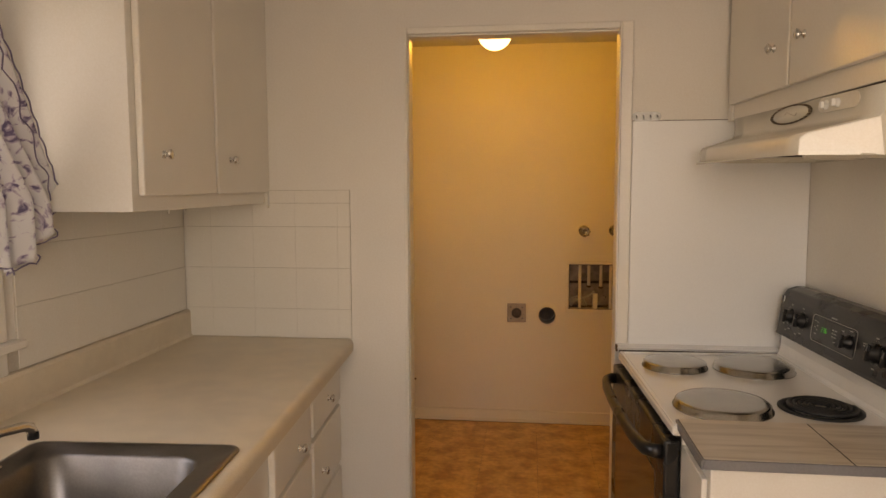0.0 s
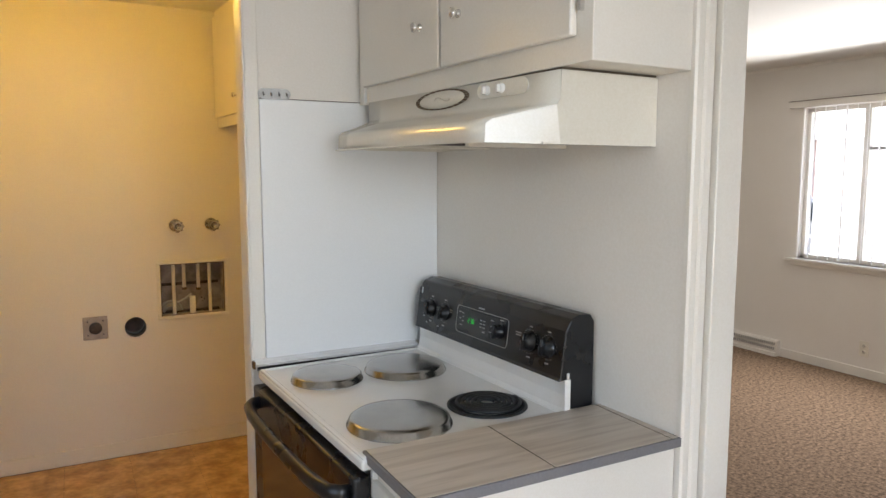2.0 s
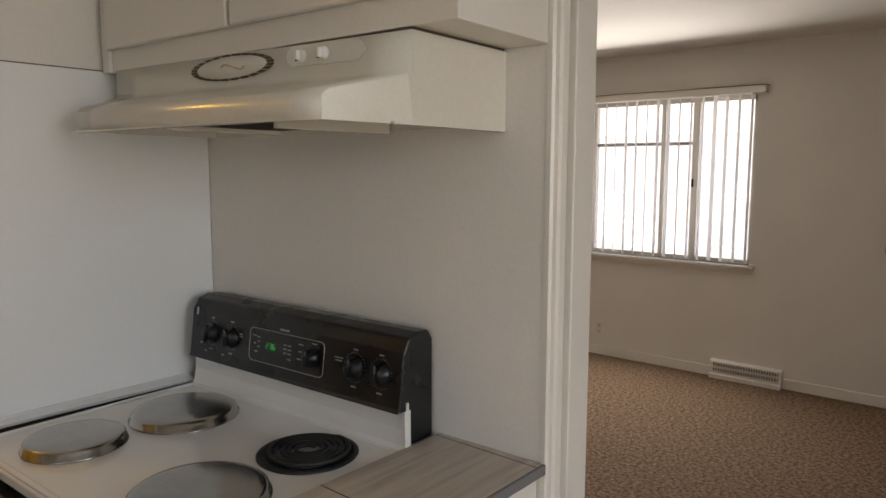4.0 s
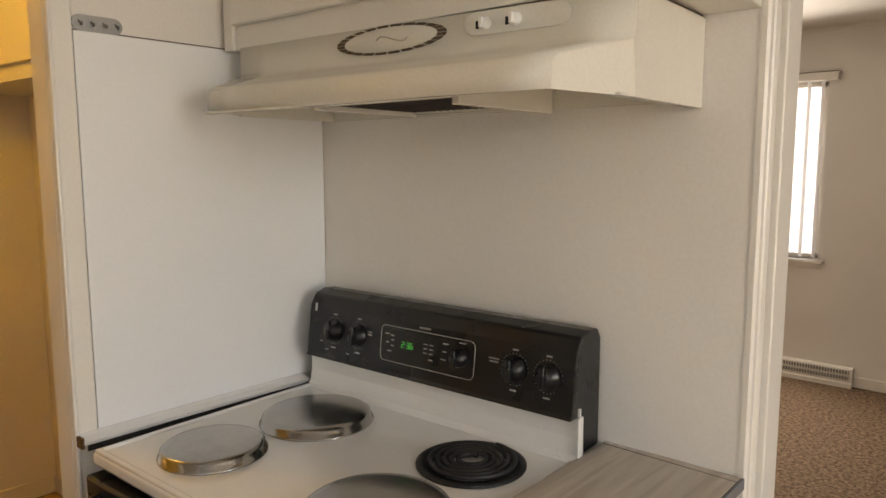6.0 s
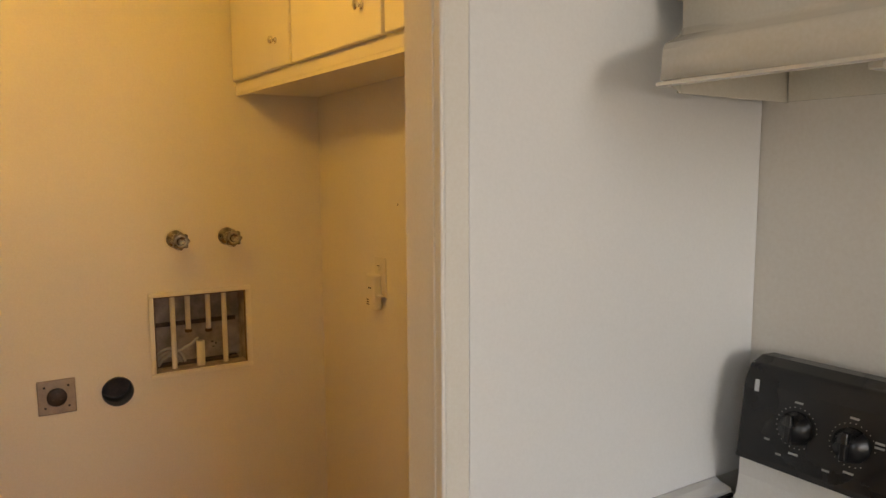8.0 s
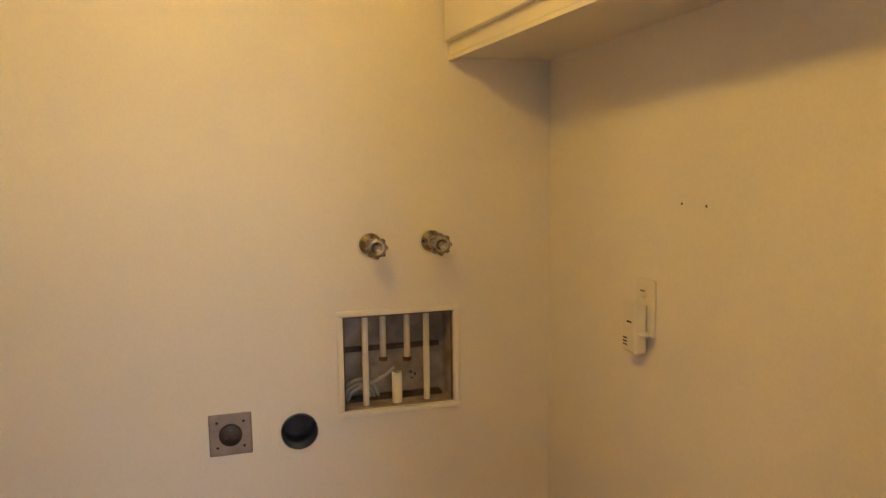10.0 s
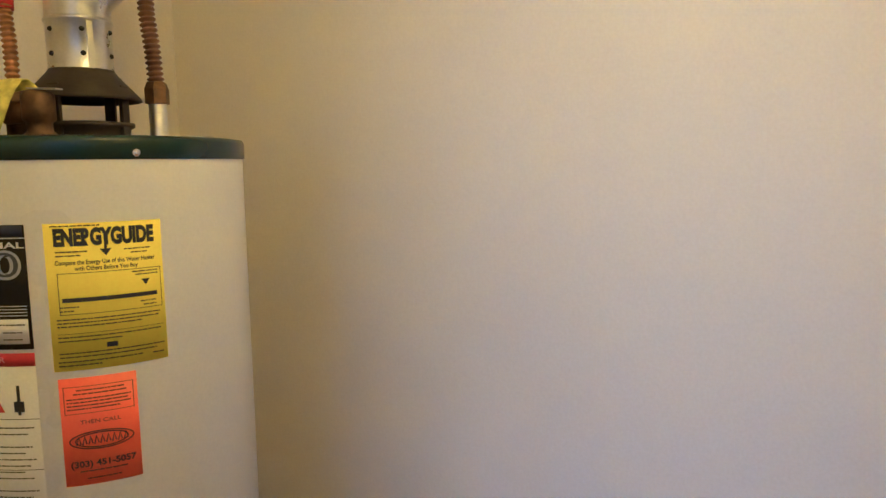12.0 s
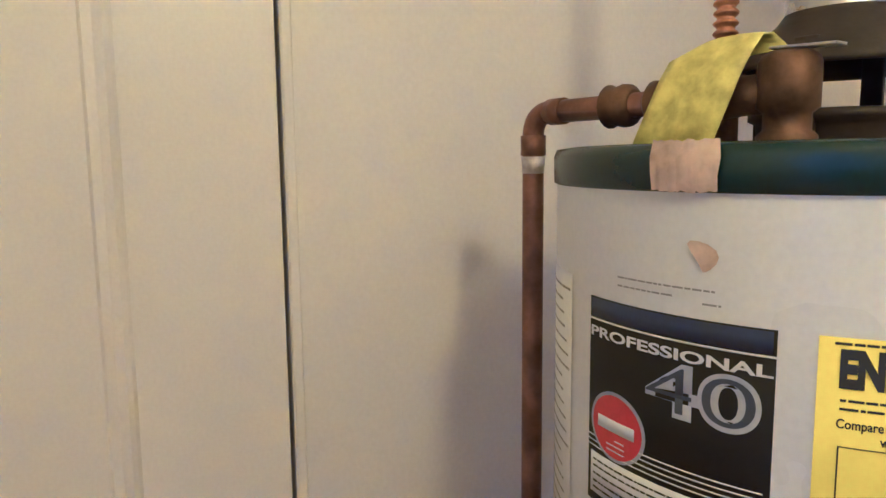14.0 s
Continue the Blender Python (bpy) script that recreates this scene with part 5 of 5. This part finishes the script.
    flex("flexible_connector", [(nx, ny, 1.585), (nx - .004, ny, 1.64), (nx - .012, ny, 1.70), (nx - .022, ny + .01, 1.78), (nx - .03, ny + .02, 1.90), (nx - .03, ny + .02, CZ - .002)], .0112, "ribbed copper flexible connector")
    mx_, my_ = CX - .054, CY - .074
    part("nipple", lathe(bmesh.new(), [(.013, 1.491), (.013, 1.56)], (mx_, my_, 0), "Z", 20), BRASS, t)
    part("union_nut", lathe(bmesh.new(), [(.0125, 1.552), (.018, 1.553), (.018, 1.572), (.012, 1.580)], (mx_, my_, 0), "Z", 6, smooth=False), BRASS, t)
    flex("flexible_connector", [(mx_, my_, 1.565), (mx_ - .002, my_ + .002, 1.61), (mx_ - .006, my_ + .004, 1.645), (mx_ - .012, my_ + .006, 1.675), (mx_ - .03, my_ + .02, 1.80), (mx_ - .03, my_ + .02, CZ - .002)], .0090, "ribbed bright copper flexible connector on the hot side", True)
    part("red_sleeve", tube(bmesh.new(), [(mx_ - .017, my_ + .009, 1.690), (mx_ - .020, my_ + .012, 1.73), (mx_ - .029, my_ + .019, 1.79)], .0125, 16), mat("red_plastic_sleeve", (.50, .03, .03), .45), t, "red plastic sleeve on the connector")

    # relief valve, yellow tag and the copper drop pipe
    tx, ty = CX + .037, CY - .105
    rv = part("relief_valve", lathe(bmesh.new(), [(.014, 1.491), (.021, 1.493), (.021, 1.504), (.0165, 1.508), (.0165, 1.520), (.0215, 1.524), (.0215, 1.556), (.019, 1.561), (.014, 1.564), (0, 1.565)], (tx, ty, 0), "Z", 24), BRASS, t, "corroded brass relief valve")
    ex, ey = -2.194, 1.118
    ez = 1.535
    dv = Vector((ex - tx, ey - ty, 0))
    u = dv.normalized()
    L = dv.length
    base = Vector((tx, ty, ez))
    part("valve_outlet", tube(bmesh.new(), [base, base + u * .03, base + u * .05, base + u * .052], [.015, .015, .017, .013], 18), BRASS, rv)
    part("lever", boxes((-.002, .046, -.007, .007, -.001, .001), bevel=0.0004), mat("dull_lever", (.38, .36, .33), .5, .5, var=.3, scale=40), rv, "bent steel test lever").matrix_basis = pose(tx - .01, ty - .002, 1.567, 0, 3, 10)
    cp = part("drop_pipe", tube(bmesh.new(), [base + u * .05, base + u * (L - .02)] + [Vector((ex, ey, ez)) - u * .020 * (1 - math.sin(radians(a))) + Vector((0, 0, -.020 * (1 - math.cos(radians(a))))) for a in range(0, 91, 15)] + [Vector((ex, ey, z)) for z in (1.50, 1.2, .8, .3, .12)], .0108, 16), COPPER, t, "aged copper discharge pipe")
    # sweat fittings and couplings
    for s, r in ((L - .024, .0125),):
        part("elbow_socket", tube(bmesh.new(), [base + u * (s - .018), base + u * s], .0128, 16), COPPER, cp)
    part("elbow_socket", tube(bmesh.new(), [(ex, ey, ez - .022), (ex, ey, ez - .042)], .0128, 16), COPPER, cp)
    part("solder_joint", tube(bmesh.new(), [(ex, ey, ez - .043), (ex, ey, ez - .060)], [.0122, .0112], 14), mat("dull_solder", (.45, .42, .40), .5, .7, var=.4, scale=60), cp)
    c0 = base + u * (L * .52)
    part("coupling", tube(bmesh.new(), [c0, c0 + u * .004, c0 + u * .010, c0 + u * .020, c0 + u * .026, c0 + u * .030], [.013, .018, .019, .0165, .0195, .013], 18), BRASS, cp)
    c1 = base + u * (L * .38)
    part("coupling", tube(bmesh.new(), [c1, c1 + u * .004, c1 + u * .014, c1 + u * .020], [.0125, .018, .019, .013], 18), BRASS, cp)
    # tag draped over the pipe
    side = Vector((0.72, -0.69, 0)).normalized()
    mid = base + u * .090 + Vector((0, 0, .010))
    bm = bmesh.new()
    prof = [(-.004, .020), (-.010, .030), (-.006, .036), (.006, .034), (.016, .026), (.026, .010), (.033, -.010), (.037, -.030), (.039, -.050)]
    W = .036
    grid = []
    for k, (o_, z) in enumerate(prof):
        row = []
        for i in range(9):
            s = (i / 8 - .5) * 2
            sh = .072 * (1 - k / 8)
            row.append(bm.verts.new(mid + u * (-W * s * (.9 + .1 * k / 8) - sh + .010) + side * (o_ + .002 * math.sin(s * 5 + k)) + Vector((0, 0, z - .006 * s * s + (.004 * s if k < 4 else 0)))))
        grid.append(row)
    for a, b_ in zip(grid, grid[1:]):
        for i in range(8):
            bm.faces.new((a[i], a[i + 1], b_[i + 1], b_[i])).smooth = True
    yt = part("tag", bm, mat("dirty_yellow_tag", (.62, .56, .035), .55, var=.25, scale=60, bump=.3, bscale=120), t, "curled dirty yellow warning tag")
    so_ = yt.modifiers.new("thick", "SOLIDIFY")
    so_.thickness = .0008
    # chrome disc lying on top
    part("inspection_disc", lathe(bmesh.new(), [(.034, 1.499), (.034, 1.5045), (.030, 1.506), (.024, 1.5045), (0, 1.5045)], (CX + .108, CY + .108, 0), "Z", 30), CHROME, t, "chrome cover disc on the tank top")

    # labels
    INK = mat("label_ink", (.03, .03, .03), .6)
    WHITE = mat("label_white", (.70, .69, .66), .4, var=.03)
    YEL = mat("label_yellow", (.86, .72, .0), .5, var=.03, scale=9, spec=.25)
    ORG = mat("label_orange", (.90, .13, .03), .45, var=.05, scale=9)
    RED = mat("label_red", (.50, .03, .03), .4)
    NAVY = mat("label_navy", (.02, .03, .09), .35)
    SILV = mat("label_silver", (.45, .46, .50), .35)
    ZT = 1.388
    a0, a1 = -54.3, -19.6
    e = wrap(t, "energy_label", a0, a1, ZT - .190, ZT, YEL, label="bright yellow energy label with black print")
    lettering(e, "word", "ENERGYGUIDE", (a0 + a1) / 2, ZT - .0275, .0285, INK, width=.118, lift=.0012, offset=.0017)
    for line, z_, w_ in (("Compare the Energy Use of this Water Heater", -.0525, .118), ("with Others Before You Buy", -.0605, .074)):
        lettering(e, "print_line", line, (a0 + a1) / 2, ZT + z_, .0078, INK, width=w_, lift=.0010, offset=.00012)
    bm = bmesh.new()
    am = (a0 + a1) / 2
    for pts in (((-.4, -.016), (.4, -.016), (.4, -.036), (-.4, -.036)), ((-1.7, -.034), (1.7, -.034), (0, -.043))):
        bm.faces.new([bm.verts.new(rim_pt(am + p, TR + .0013, ZT + q)) for p, q in pts])
    part("arrow", bm, INK, e)
    bm = bmesh.new()
    rows = [(a0 + 2, a0 + 16, -.0042), (a0 + 3, a0 + 12, -.037), (a0 + 3, a0 + 10, -.042), (a1 - 12, a1 - 4, -.037), (a1 - 10, a1 - 5, -.042), (a1 - 10, a1 - 2, -.068), (a1 - 9, a1 - 2, -.072), (a0 + 3, a0 + 9, -.108), (a0 + 3, a0 + 7, -.113), (a1 - 8, a1 - 3, -.108), (a1 - 7, a1 - 3, -.113)]
    rows += [(a0 + 2, a1 - 2, z) for z in (-.124, -.1285, -.147)] + [(a0 + 2, a1 - 8, -.133), (a0 + 2, a1 - 14, -.152), (a0 + 2, a1 - 1, -.168), (a0 + 2, a1 - 3, -.173), (a0 + 1.5, a1 - 8, -.179), (a1 - 5, a1 - 1, -.180), (a0 + 1.5, a0 + 14, -.184)]
    for i, (p, q, z) in enumerate(rows):
        b2 = text_lines(e, p, q, ZT + z, INK, i, h=.0015)
        me_ = bpy.data.meshes.new("tmp")
        b2.to_mesh(me_)
        b2.free()
        bm.from_mesh(me_)
        bpy.data.meshes.remove(me_)
    for p, q, z0_, z1_ in ((a0 + 3, a1 - 1, -.0640, -.0633), (a0 + 3, a1 - 1, -.1170, -.1163), (a0 + 3, a0 + 3.2, -.117, -.064), (a1 - 1.2, a1 - 1, -.117, -.064), (a0 + 4, a1 - 2.5, -.101, -.0955), (a0 + 2, a1 - 1, -.142, -.1415), (am - 1.6, am + 1.6, -.163, -.1565)):
        n = max(1, int((q - p) / 3))
        for i in range(n):
            b_, c_ = p + (q - p) * i / n, p + (q - p) * (i + 1) / n
            bm.faces.new([bm.verts.new(rim_pt(x, TR + .0010, ZT + z)) for x, z in ((b_, z0_), (c_, z0_), (c_, z1_), (b_, z1_))])
    bm.faces.new([bm.verts.new(rim_pt(x, TR + .0010, ZT + z)) for x, z in ((a1 - 7.3, -.078), (a1 - 4.7, -.078), (a1 - 6, -.086))])
    tagged(part("small_print", bm, INK, e, "rows of tiny black print and rules"), kind="stuff")

    o0, o1 = -53.5, -30.5
    og = wrap(t, "service_sticker", o0, o1, ZT - .345, ZT - .200, ORG, label="bright orange service sticker with black print")
    om = (o0 + o1) / 2
    lettering(og, "word", "THEN CALL", om, ZT - .262, .0075, INK, width=.048, lift=.0012)
    lettering(og, "phone_number", "(303) 451-5057", om, ZT - .320, .0115, INK, width=.078, lift=.0012, offset=.0003)
    bm = bmesh.new()
    for i, (p, q, z) in enumerate([(o0 + 5, o1 - 4, -.2175), (o0 + 4, o1 - 3, -.2225), (o0 + 2, o1 - 2, -.2290), (o0 + 2, o1 - 3, -.2335), (o0 + 2, o1 - 2, -.238), (o0 + 2, o1 - 5, -.2425), (om - 7, om + 7, -.327), (om - 5, om + 5, -.337)]):
        b2 = text_lines(og, p, q, ZT + z, INK, 40 + i)
        me_ = bpy.data.meshes.new("tmp")
        b2.to_mesh(me_)
        b2.free()
        bm.from_mesh(me_)
        bpy.data.meshes.remove(me_)
    for p, q, z0_, z1_ in ((o0 + 1.2, o1 - 1.2, -.2120, -.2114), (o0 + 1.2, o1 - 1.2, -.2480, -.2474), (o0 + 1.2, o0 + 1.4, -.248, -.212), (o1 - 1.4, o1 - 1.2, -.248, -.212)):
        bm.faces.new([bm.verts.new(rim_pt(x, TR + .0010, ZT + z)) for x, z in ((p, z0_), (q, z0_), (q, z1_), (p, z1_))]) if q - p < 1 else [bm.faces.new([bm.verts.new(rim_pt(x, TR + .0010, ZT + z)) for x, z in ((p + (q - p) * i / 7, z0_), (p + (q - p) * (i + 1) / 7, z0_), (p + (q - p) * (i + 1) / 7, z1_), (p + (q - p) * i / 7, z1_))]) for i in range(7)]
    tagged(part("small_print", bm, INK, og), kind="stuff")
    # the dealer's mark as a plain outlined lozenge
    bm = bmesh.new()
    for sc, zc in ((1.0, -.285), (.82, -.285)):
        tube(bm, [rim_pt(om + 9.5 * sc * math.cos(radians(a)), TR + .0010, ZT + zc + .012 * sc * math.sin(radians(a))) for a in range(0, 361, 12)], .0007, 5, cap=False)
    for i in range(9):
        x = om - 7 + i * 1.75
        tube(bm, [rim_pt(x - .5, TR + .001, ZT - .290), rim_pt(x + .2, TR + .001, ZT - .279), rim_pt(x + .7, TR + .001, ZT - .289)], .0009, 5)
    part("dealer_mark", bm, INK, og)

    p0, p1 = -95.8, -59.6
    pm = (p0 + p1) / 2
    pl_ = wrap(t, "model_label", p0, p1, ZT - .158, ZT, mat("label_black", (.012, .011, .011), .5, spec=.25), label="black and navy model label with silver figures")
    wrap(pl_, "navy_strip", p0 + .5, p1 - .5, ZT - .0150, ZT - .001, NAVY, d=.0003, lift=.0007)
    wrap(pl_, "rule", p0, p1, ZT - .0172, ZT - .0158, WHITE, d=.0003, lift=.0007)
    lettering(pl_, "word", "PROFESSIONAL", pm, ZT - .0290, .0105, WHITE, width=.142, lift=.0012, offset=.0003)
    lettering(pl_, "number", "40", p1 - 11.2, ZT - .0665, .048, SILV, width=.078, lift=.0011, offset=.0020)
    lettering(pl_, "number_face", "40", p1 - 11.5, ZT - .0655, .046, mat("figure_navy", (.05, .06, .10), .4), width=.074, lift=.0016, offset=-.0006)
    bm = bmesh.new()
    for sc, mi in ((1.0, 0), (.90, 1)):
        ring = [bm.verts.new(rim_pt(p0 + 8.2 + 7.2 * sc * math.cos(radians(a)), TR + .0010 + mi * .0003, ZT - .092 + .026 * sc * math.sin(radians(a)))) for a in range(0, 360, 10)]
        bm.faces.new(ring).material_index = mi
    part("maker_mark", bm, (SILV, mat("mark_red", (.55, .03, .03), .4)), pl_, "round red maker's mark")
    wrap(pl_, "mark_bar", p0 + 3.4, p0 + 13.0, ZT - .096, ZT - .087, WHITE, d=.0002, lift=.0014)
    for z in (-.103, -.107, -.111, -.115):
        wrap(pl_, "rule", p0 + (8 if z > -.104 else 0), p1 - 1, ZT + z, ZT + z + .0010, WHITE, d=.0003, lift=.0007)
    tb = wrap(pl_, "data_panel", p0 + 1, p1 - 1, ZT - .151, ZT - .119, WHITE, d=.0003, lift=.0007)
    bm = bmesh.new()
    for i, (p, q, z) in enumerate([(p0 + 2, p1 - 14, -.125), (p0 + 2, p1 - 13, -.130), (p0 + 2, p1 - 16, -.136), (p0 + 2, p1 - 14, -.142), (p0 + 2, p1 - 20, -.147), (p1 - 10, p1 - 2, -.127), (p1 - 9, p1 - 3, -.137), (p1 - 9, p1 - 3, -.146)]):
        b2 = text_lines(tb, p, q, ZT + z, INK, 80 + i, lift=.0008)
        me_ = bpy.data.meshes.new("tmp")
        b2.to_mesh(me_)
        b2.free()
        bm.from_mesh(me_)
        bpy.data.meshes.remove(me_)
    tagged(part("small_print", bm, INK, tb), kind="stuff")
    rd = wrap(t, "danger_strip", p0 + 1, p1, ZT - .180, ZT - .163, RED, label="red warning strip across the label")
    lettering(rd, "word", "DANGER", pm + 1, ZT - .1750, .0105, mat("danger_print", (.62, .30, .28), .5), width=.062, lift=.0010, spacing=1.3)
    wl = wrap(t, "warning_label", p0 + 1, p1, ZT - .50, ZT - .181, WHITE, label="white warning label with small black print")
    bm = bmesh.new()
    for i in range(26):
        z = -.262 - i * .0085
        for j, (p, q) in enumerate(((p0 + 2, p0 + 18), (p0 + 21, p1 - 2))):
            if (i + j * 3) % 7 == 5:
                continue
            b2 = text_lines(wl, p, q - (i * 7 % 5), ZT + z, INK, 200 + i * 2 + j, h=.0017)
            me_ = bpy.data.meshes.new("tmp")
            b2.to_mesh(me_)
            b2.free()
            bm.from_mesh(me_)
            bpy.data.meshes.remove(me_)
    for k in range(12):
        b_, c_ = p0 + 1 + (p1 - p0 - 1) * k / 12, p0 + 1 + (p1 - p0 - 1) * (k + 1) / 12
        for z in (-.250, -.318):
            bm.faces.new([bm.verts.new(rim_pt(x, TR + .0010, ZT + zz)) for x, zz in ((b_, z), (c_, z), (c_, z + .0008), (b_, z + .0008))])
    tagged(part("small_print", bm, INK, wl, "two columns of tiny black print"), kind="stuff")
    # pictograms: a crossed can, a flame, a tank
    bm = bmesh.new()
    tube(bm, [rim_pt(p0 + 6 + 3.4 * math.cos(radians(a)), TR + .001, ZT - .222 + .018 * math.sin(radians(a))) for a in range(0, 361, 15)], .0010, 5, cap=False)
    tube(bm, [rim_pt(p0 + 4, TR + .001, ZT - .236), rim_pt(p0 + 8, TR + .001, ZT - .208)], .0012, 5)
    for x, z0_, z1_, w_ in ((6, -.234, -.212, 1.2), (p1 - p0 - 6, -.240, -.226, 1.6), (p1 - p0 - 6, -.244, -.205, .5), (p1 - p0 - 16, -.214, -.206, 1.4)):
        bm.faces.new([bm.verts.new(rim_pt(p0 + x + s, TR + .0011, ZT + z)) for s, z in ((-w_, z0_), (w_, z0_), (w_, z1_), (-w_, z1_))])
    part("pictogram", bm, INK, wl)
    bm = bmesh.new()
    fl_ = [(-8, -.240), (8, -.240), (6.5, -.229), (4.2, -.222), (3, -.227), (1.5, -.214), (-.5, -.226), (-2.5, -.219), (-4, -.229), (-6.5, -.233)]
    ring = [bm.verts.new(rim_pt(pm + 1 + x * .85, TR + .0030, ZT + z)) for x, z in fl_]
    bm.faces.new(ring)
    part("flame_mark", bm, RED, wl)
    bm = bmesh.new()
    for i, (p, q, z) in enumerate([(p0 + 8, p0 + 27, .018), (p0 + 8, p0 + 20, .012), (p0 + 25, p0 + 28, .0095)]):
        b2 = text_lines(t, p, q, ZT + z, INK, 300 + i, h=.0013)
        me_ = bpy.data.meshes.new("tmp")
        b2.to_mesh(me_)
        b2.free()
        bm.from_mesh(me_)
        bpy.data.meshes.remove(me_)
    part("printed_notice", bm, mat("faint_ink", (.25, .24, .23), .6), t)
    sl = wrap(t, "side_label", -128, -104, ZT - .34, ZT + .01, WHITE, label="white side label with faint print")
    bm = bmesh.new()
    for i in range(28):
        b2 = text_lines(sl, -127, -105 - (i * 5 % 6), ZT - .004 - i * .011, INK, 400 + i, h=.0022)
        me_ = bpy.data.meshes.new("tmp")
        b2.to_mesh(me_)
        b2.free()
        bm.from_mesh(me_)
        bpy.data.meshes.remove(me_)
    part("small_print", bm, bpy.data.materials["faint_ink"], sl)


heater()
v = thing("gas_valve", "small brass valve low beside the water heater", "valve", (-1.70, FAR - .0005, 0.275))
part("stem", lathe(bmesh.new(), [(.012, 0), (.012, -.03), (.018, -.034), (.018, -.05), (0, -.052)], (0, 0, 0), "Y", 16), BRASS, v)
part("lever", boxes((-.004, .035, -.062, -.052, -.005, .005), bevel=0.001), BRASS, v)

# ---- tiles: floor of the laundry, splash tiles of the kitchen ----
floor = structure("floor_laundry", boxes((WL, LE, 0.086, FAR - .0005, -0.0045, -0.0025)), mat("floor_seams", (.16, .09, .045), .7))
P = 0.305
shared = {}
nx, ny = int(math.ceil((LE - WL) / P)), int(math.ceil((FAR - 0.10) / P))
for i in range(nx):
    for j in range(ny):
        xa, xb = WL + i * P, min(WL + (i + 1) * P, LE)
        ya, yb = 0.088 + j * P, min(0.088 + (j + 1) * P, FAR - .027)
        key = (round(xb - xa, 3), round(yb - ya, 3))
        if key[0] < .02 or key[1] < .02:
            continue
        if key not in shared:
            ob = part("floor_tile", boxes((.0006, key[0] - .0006, .0006, key[1] - .0006, -0.0025, 0.0), bevel=0.0005), VINYL, floor)
            shared[key] = ob.data
        else:
            ob = new("floor_tile", shared[key])
            ob.parent = floor
        ob.location = (xa, ya, 0)
tw = structure("splash_tiles", boxes((WK + .021, -1.5925, -0.0055, -0.0003, 0.953, 1.489), (WK + .0003, WK + .0050, -2.3, -0.0056, 1.051, 1.100), (WK + .0003, WK + .0050, -0.865, -0.0056, 1.10, 1.441)), GROUT)
xs = [-1.593, -1.638, -1.794, -1.952, -2.112, WK + .021]
zs = [0.9535, 1.060, 1.209, 1.358, 1.442, 1.4885]
shared = {}


def tile(axis, a0, a1, z0, z1):
    key = (axis, round(a1 - a0, 3), round(z1 - z0, 3))
    if key not in shared:
        if axis == "Y":
            b = boxes((.0001, key[1] - .0001, -.0030, 0, .0010, key[2] - .0010), bevel=0.0006)
        else:
            b = boxes((0, .0030, .0001, key[1] - .0001, .0010, key[2] - .0010), bevel=0.0006)
        ob = part("wall_tile", b, TILEW, tw)
        shared[key] = ob.data
    else:
        ob = new("wall_tile", shared[key])
        ob.parent = tw
    ob.location = (a0, -0.0050, z0) if axis == "Y" else (WK + .0045, a0, z0)


for xa, xb in zip(xs, xs[1:]):
    for za, zb in zip(zs, zs[1:]):
        if za > 1.43 and xa < -1.90:
            continue
        tile("Y", xb, xa, za, zb)
zw = [1.0515, 1.209, 1.358, 1.441]
for k in range(6):
    ya, yb = -0.0085 - 0.156 * k, max(-0.0085 - 0.156 * (k + 1), -0.865)
    if ya - yb < .03:
        continue
    for za, zb in zip(zw, zw[1:]):
        tile("X", yb, ya, za, zb)
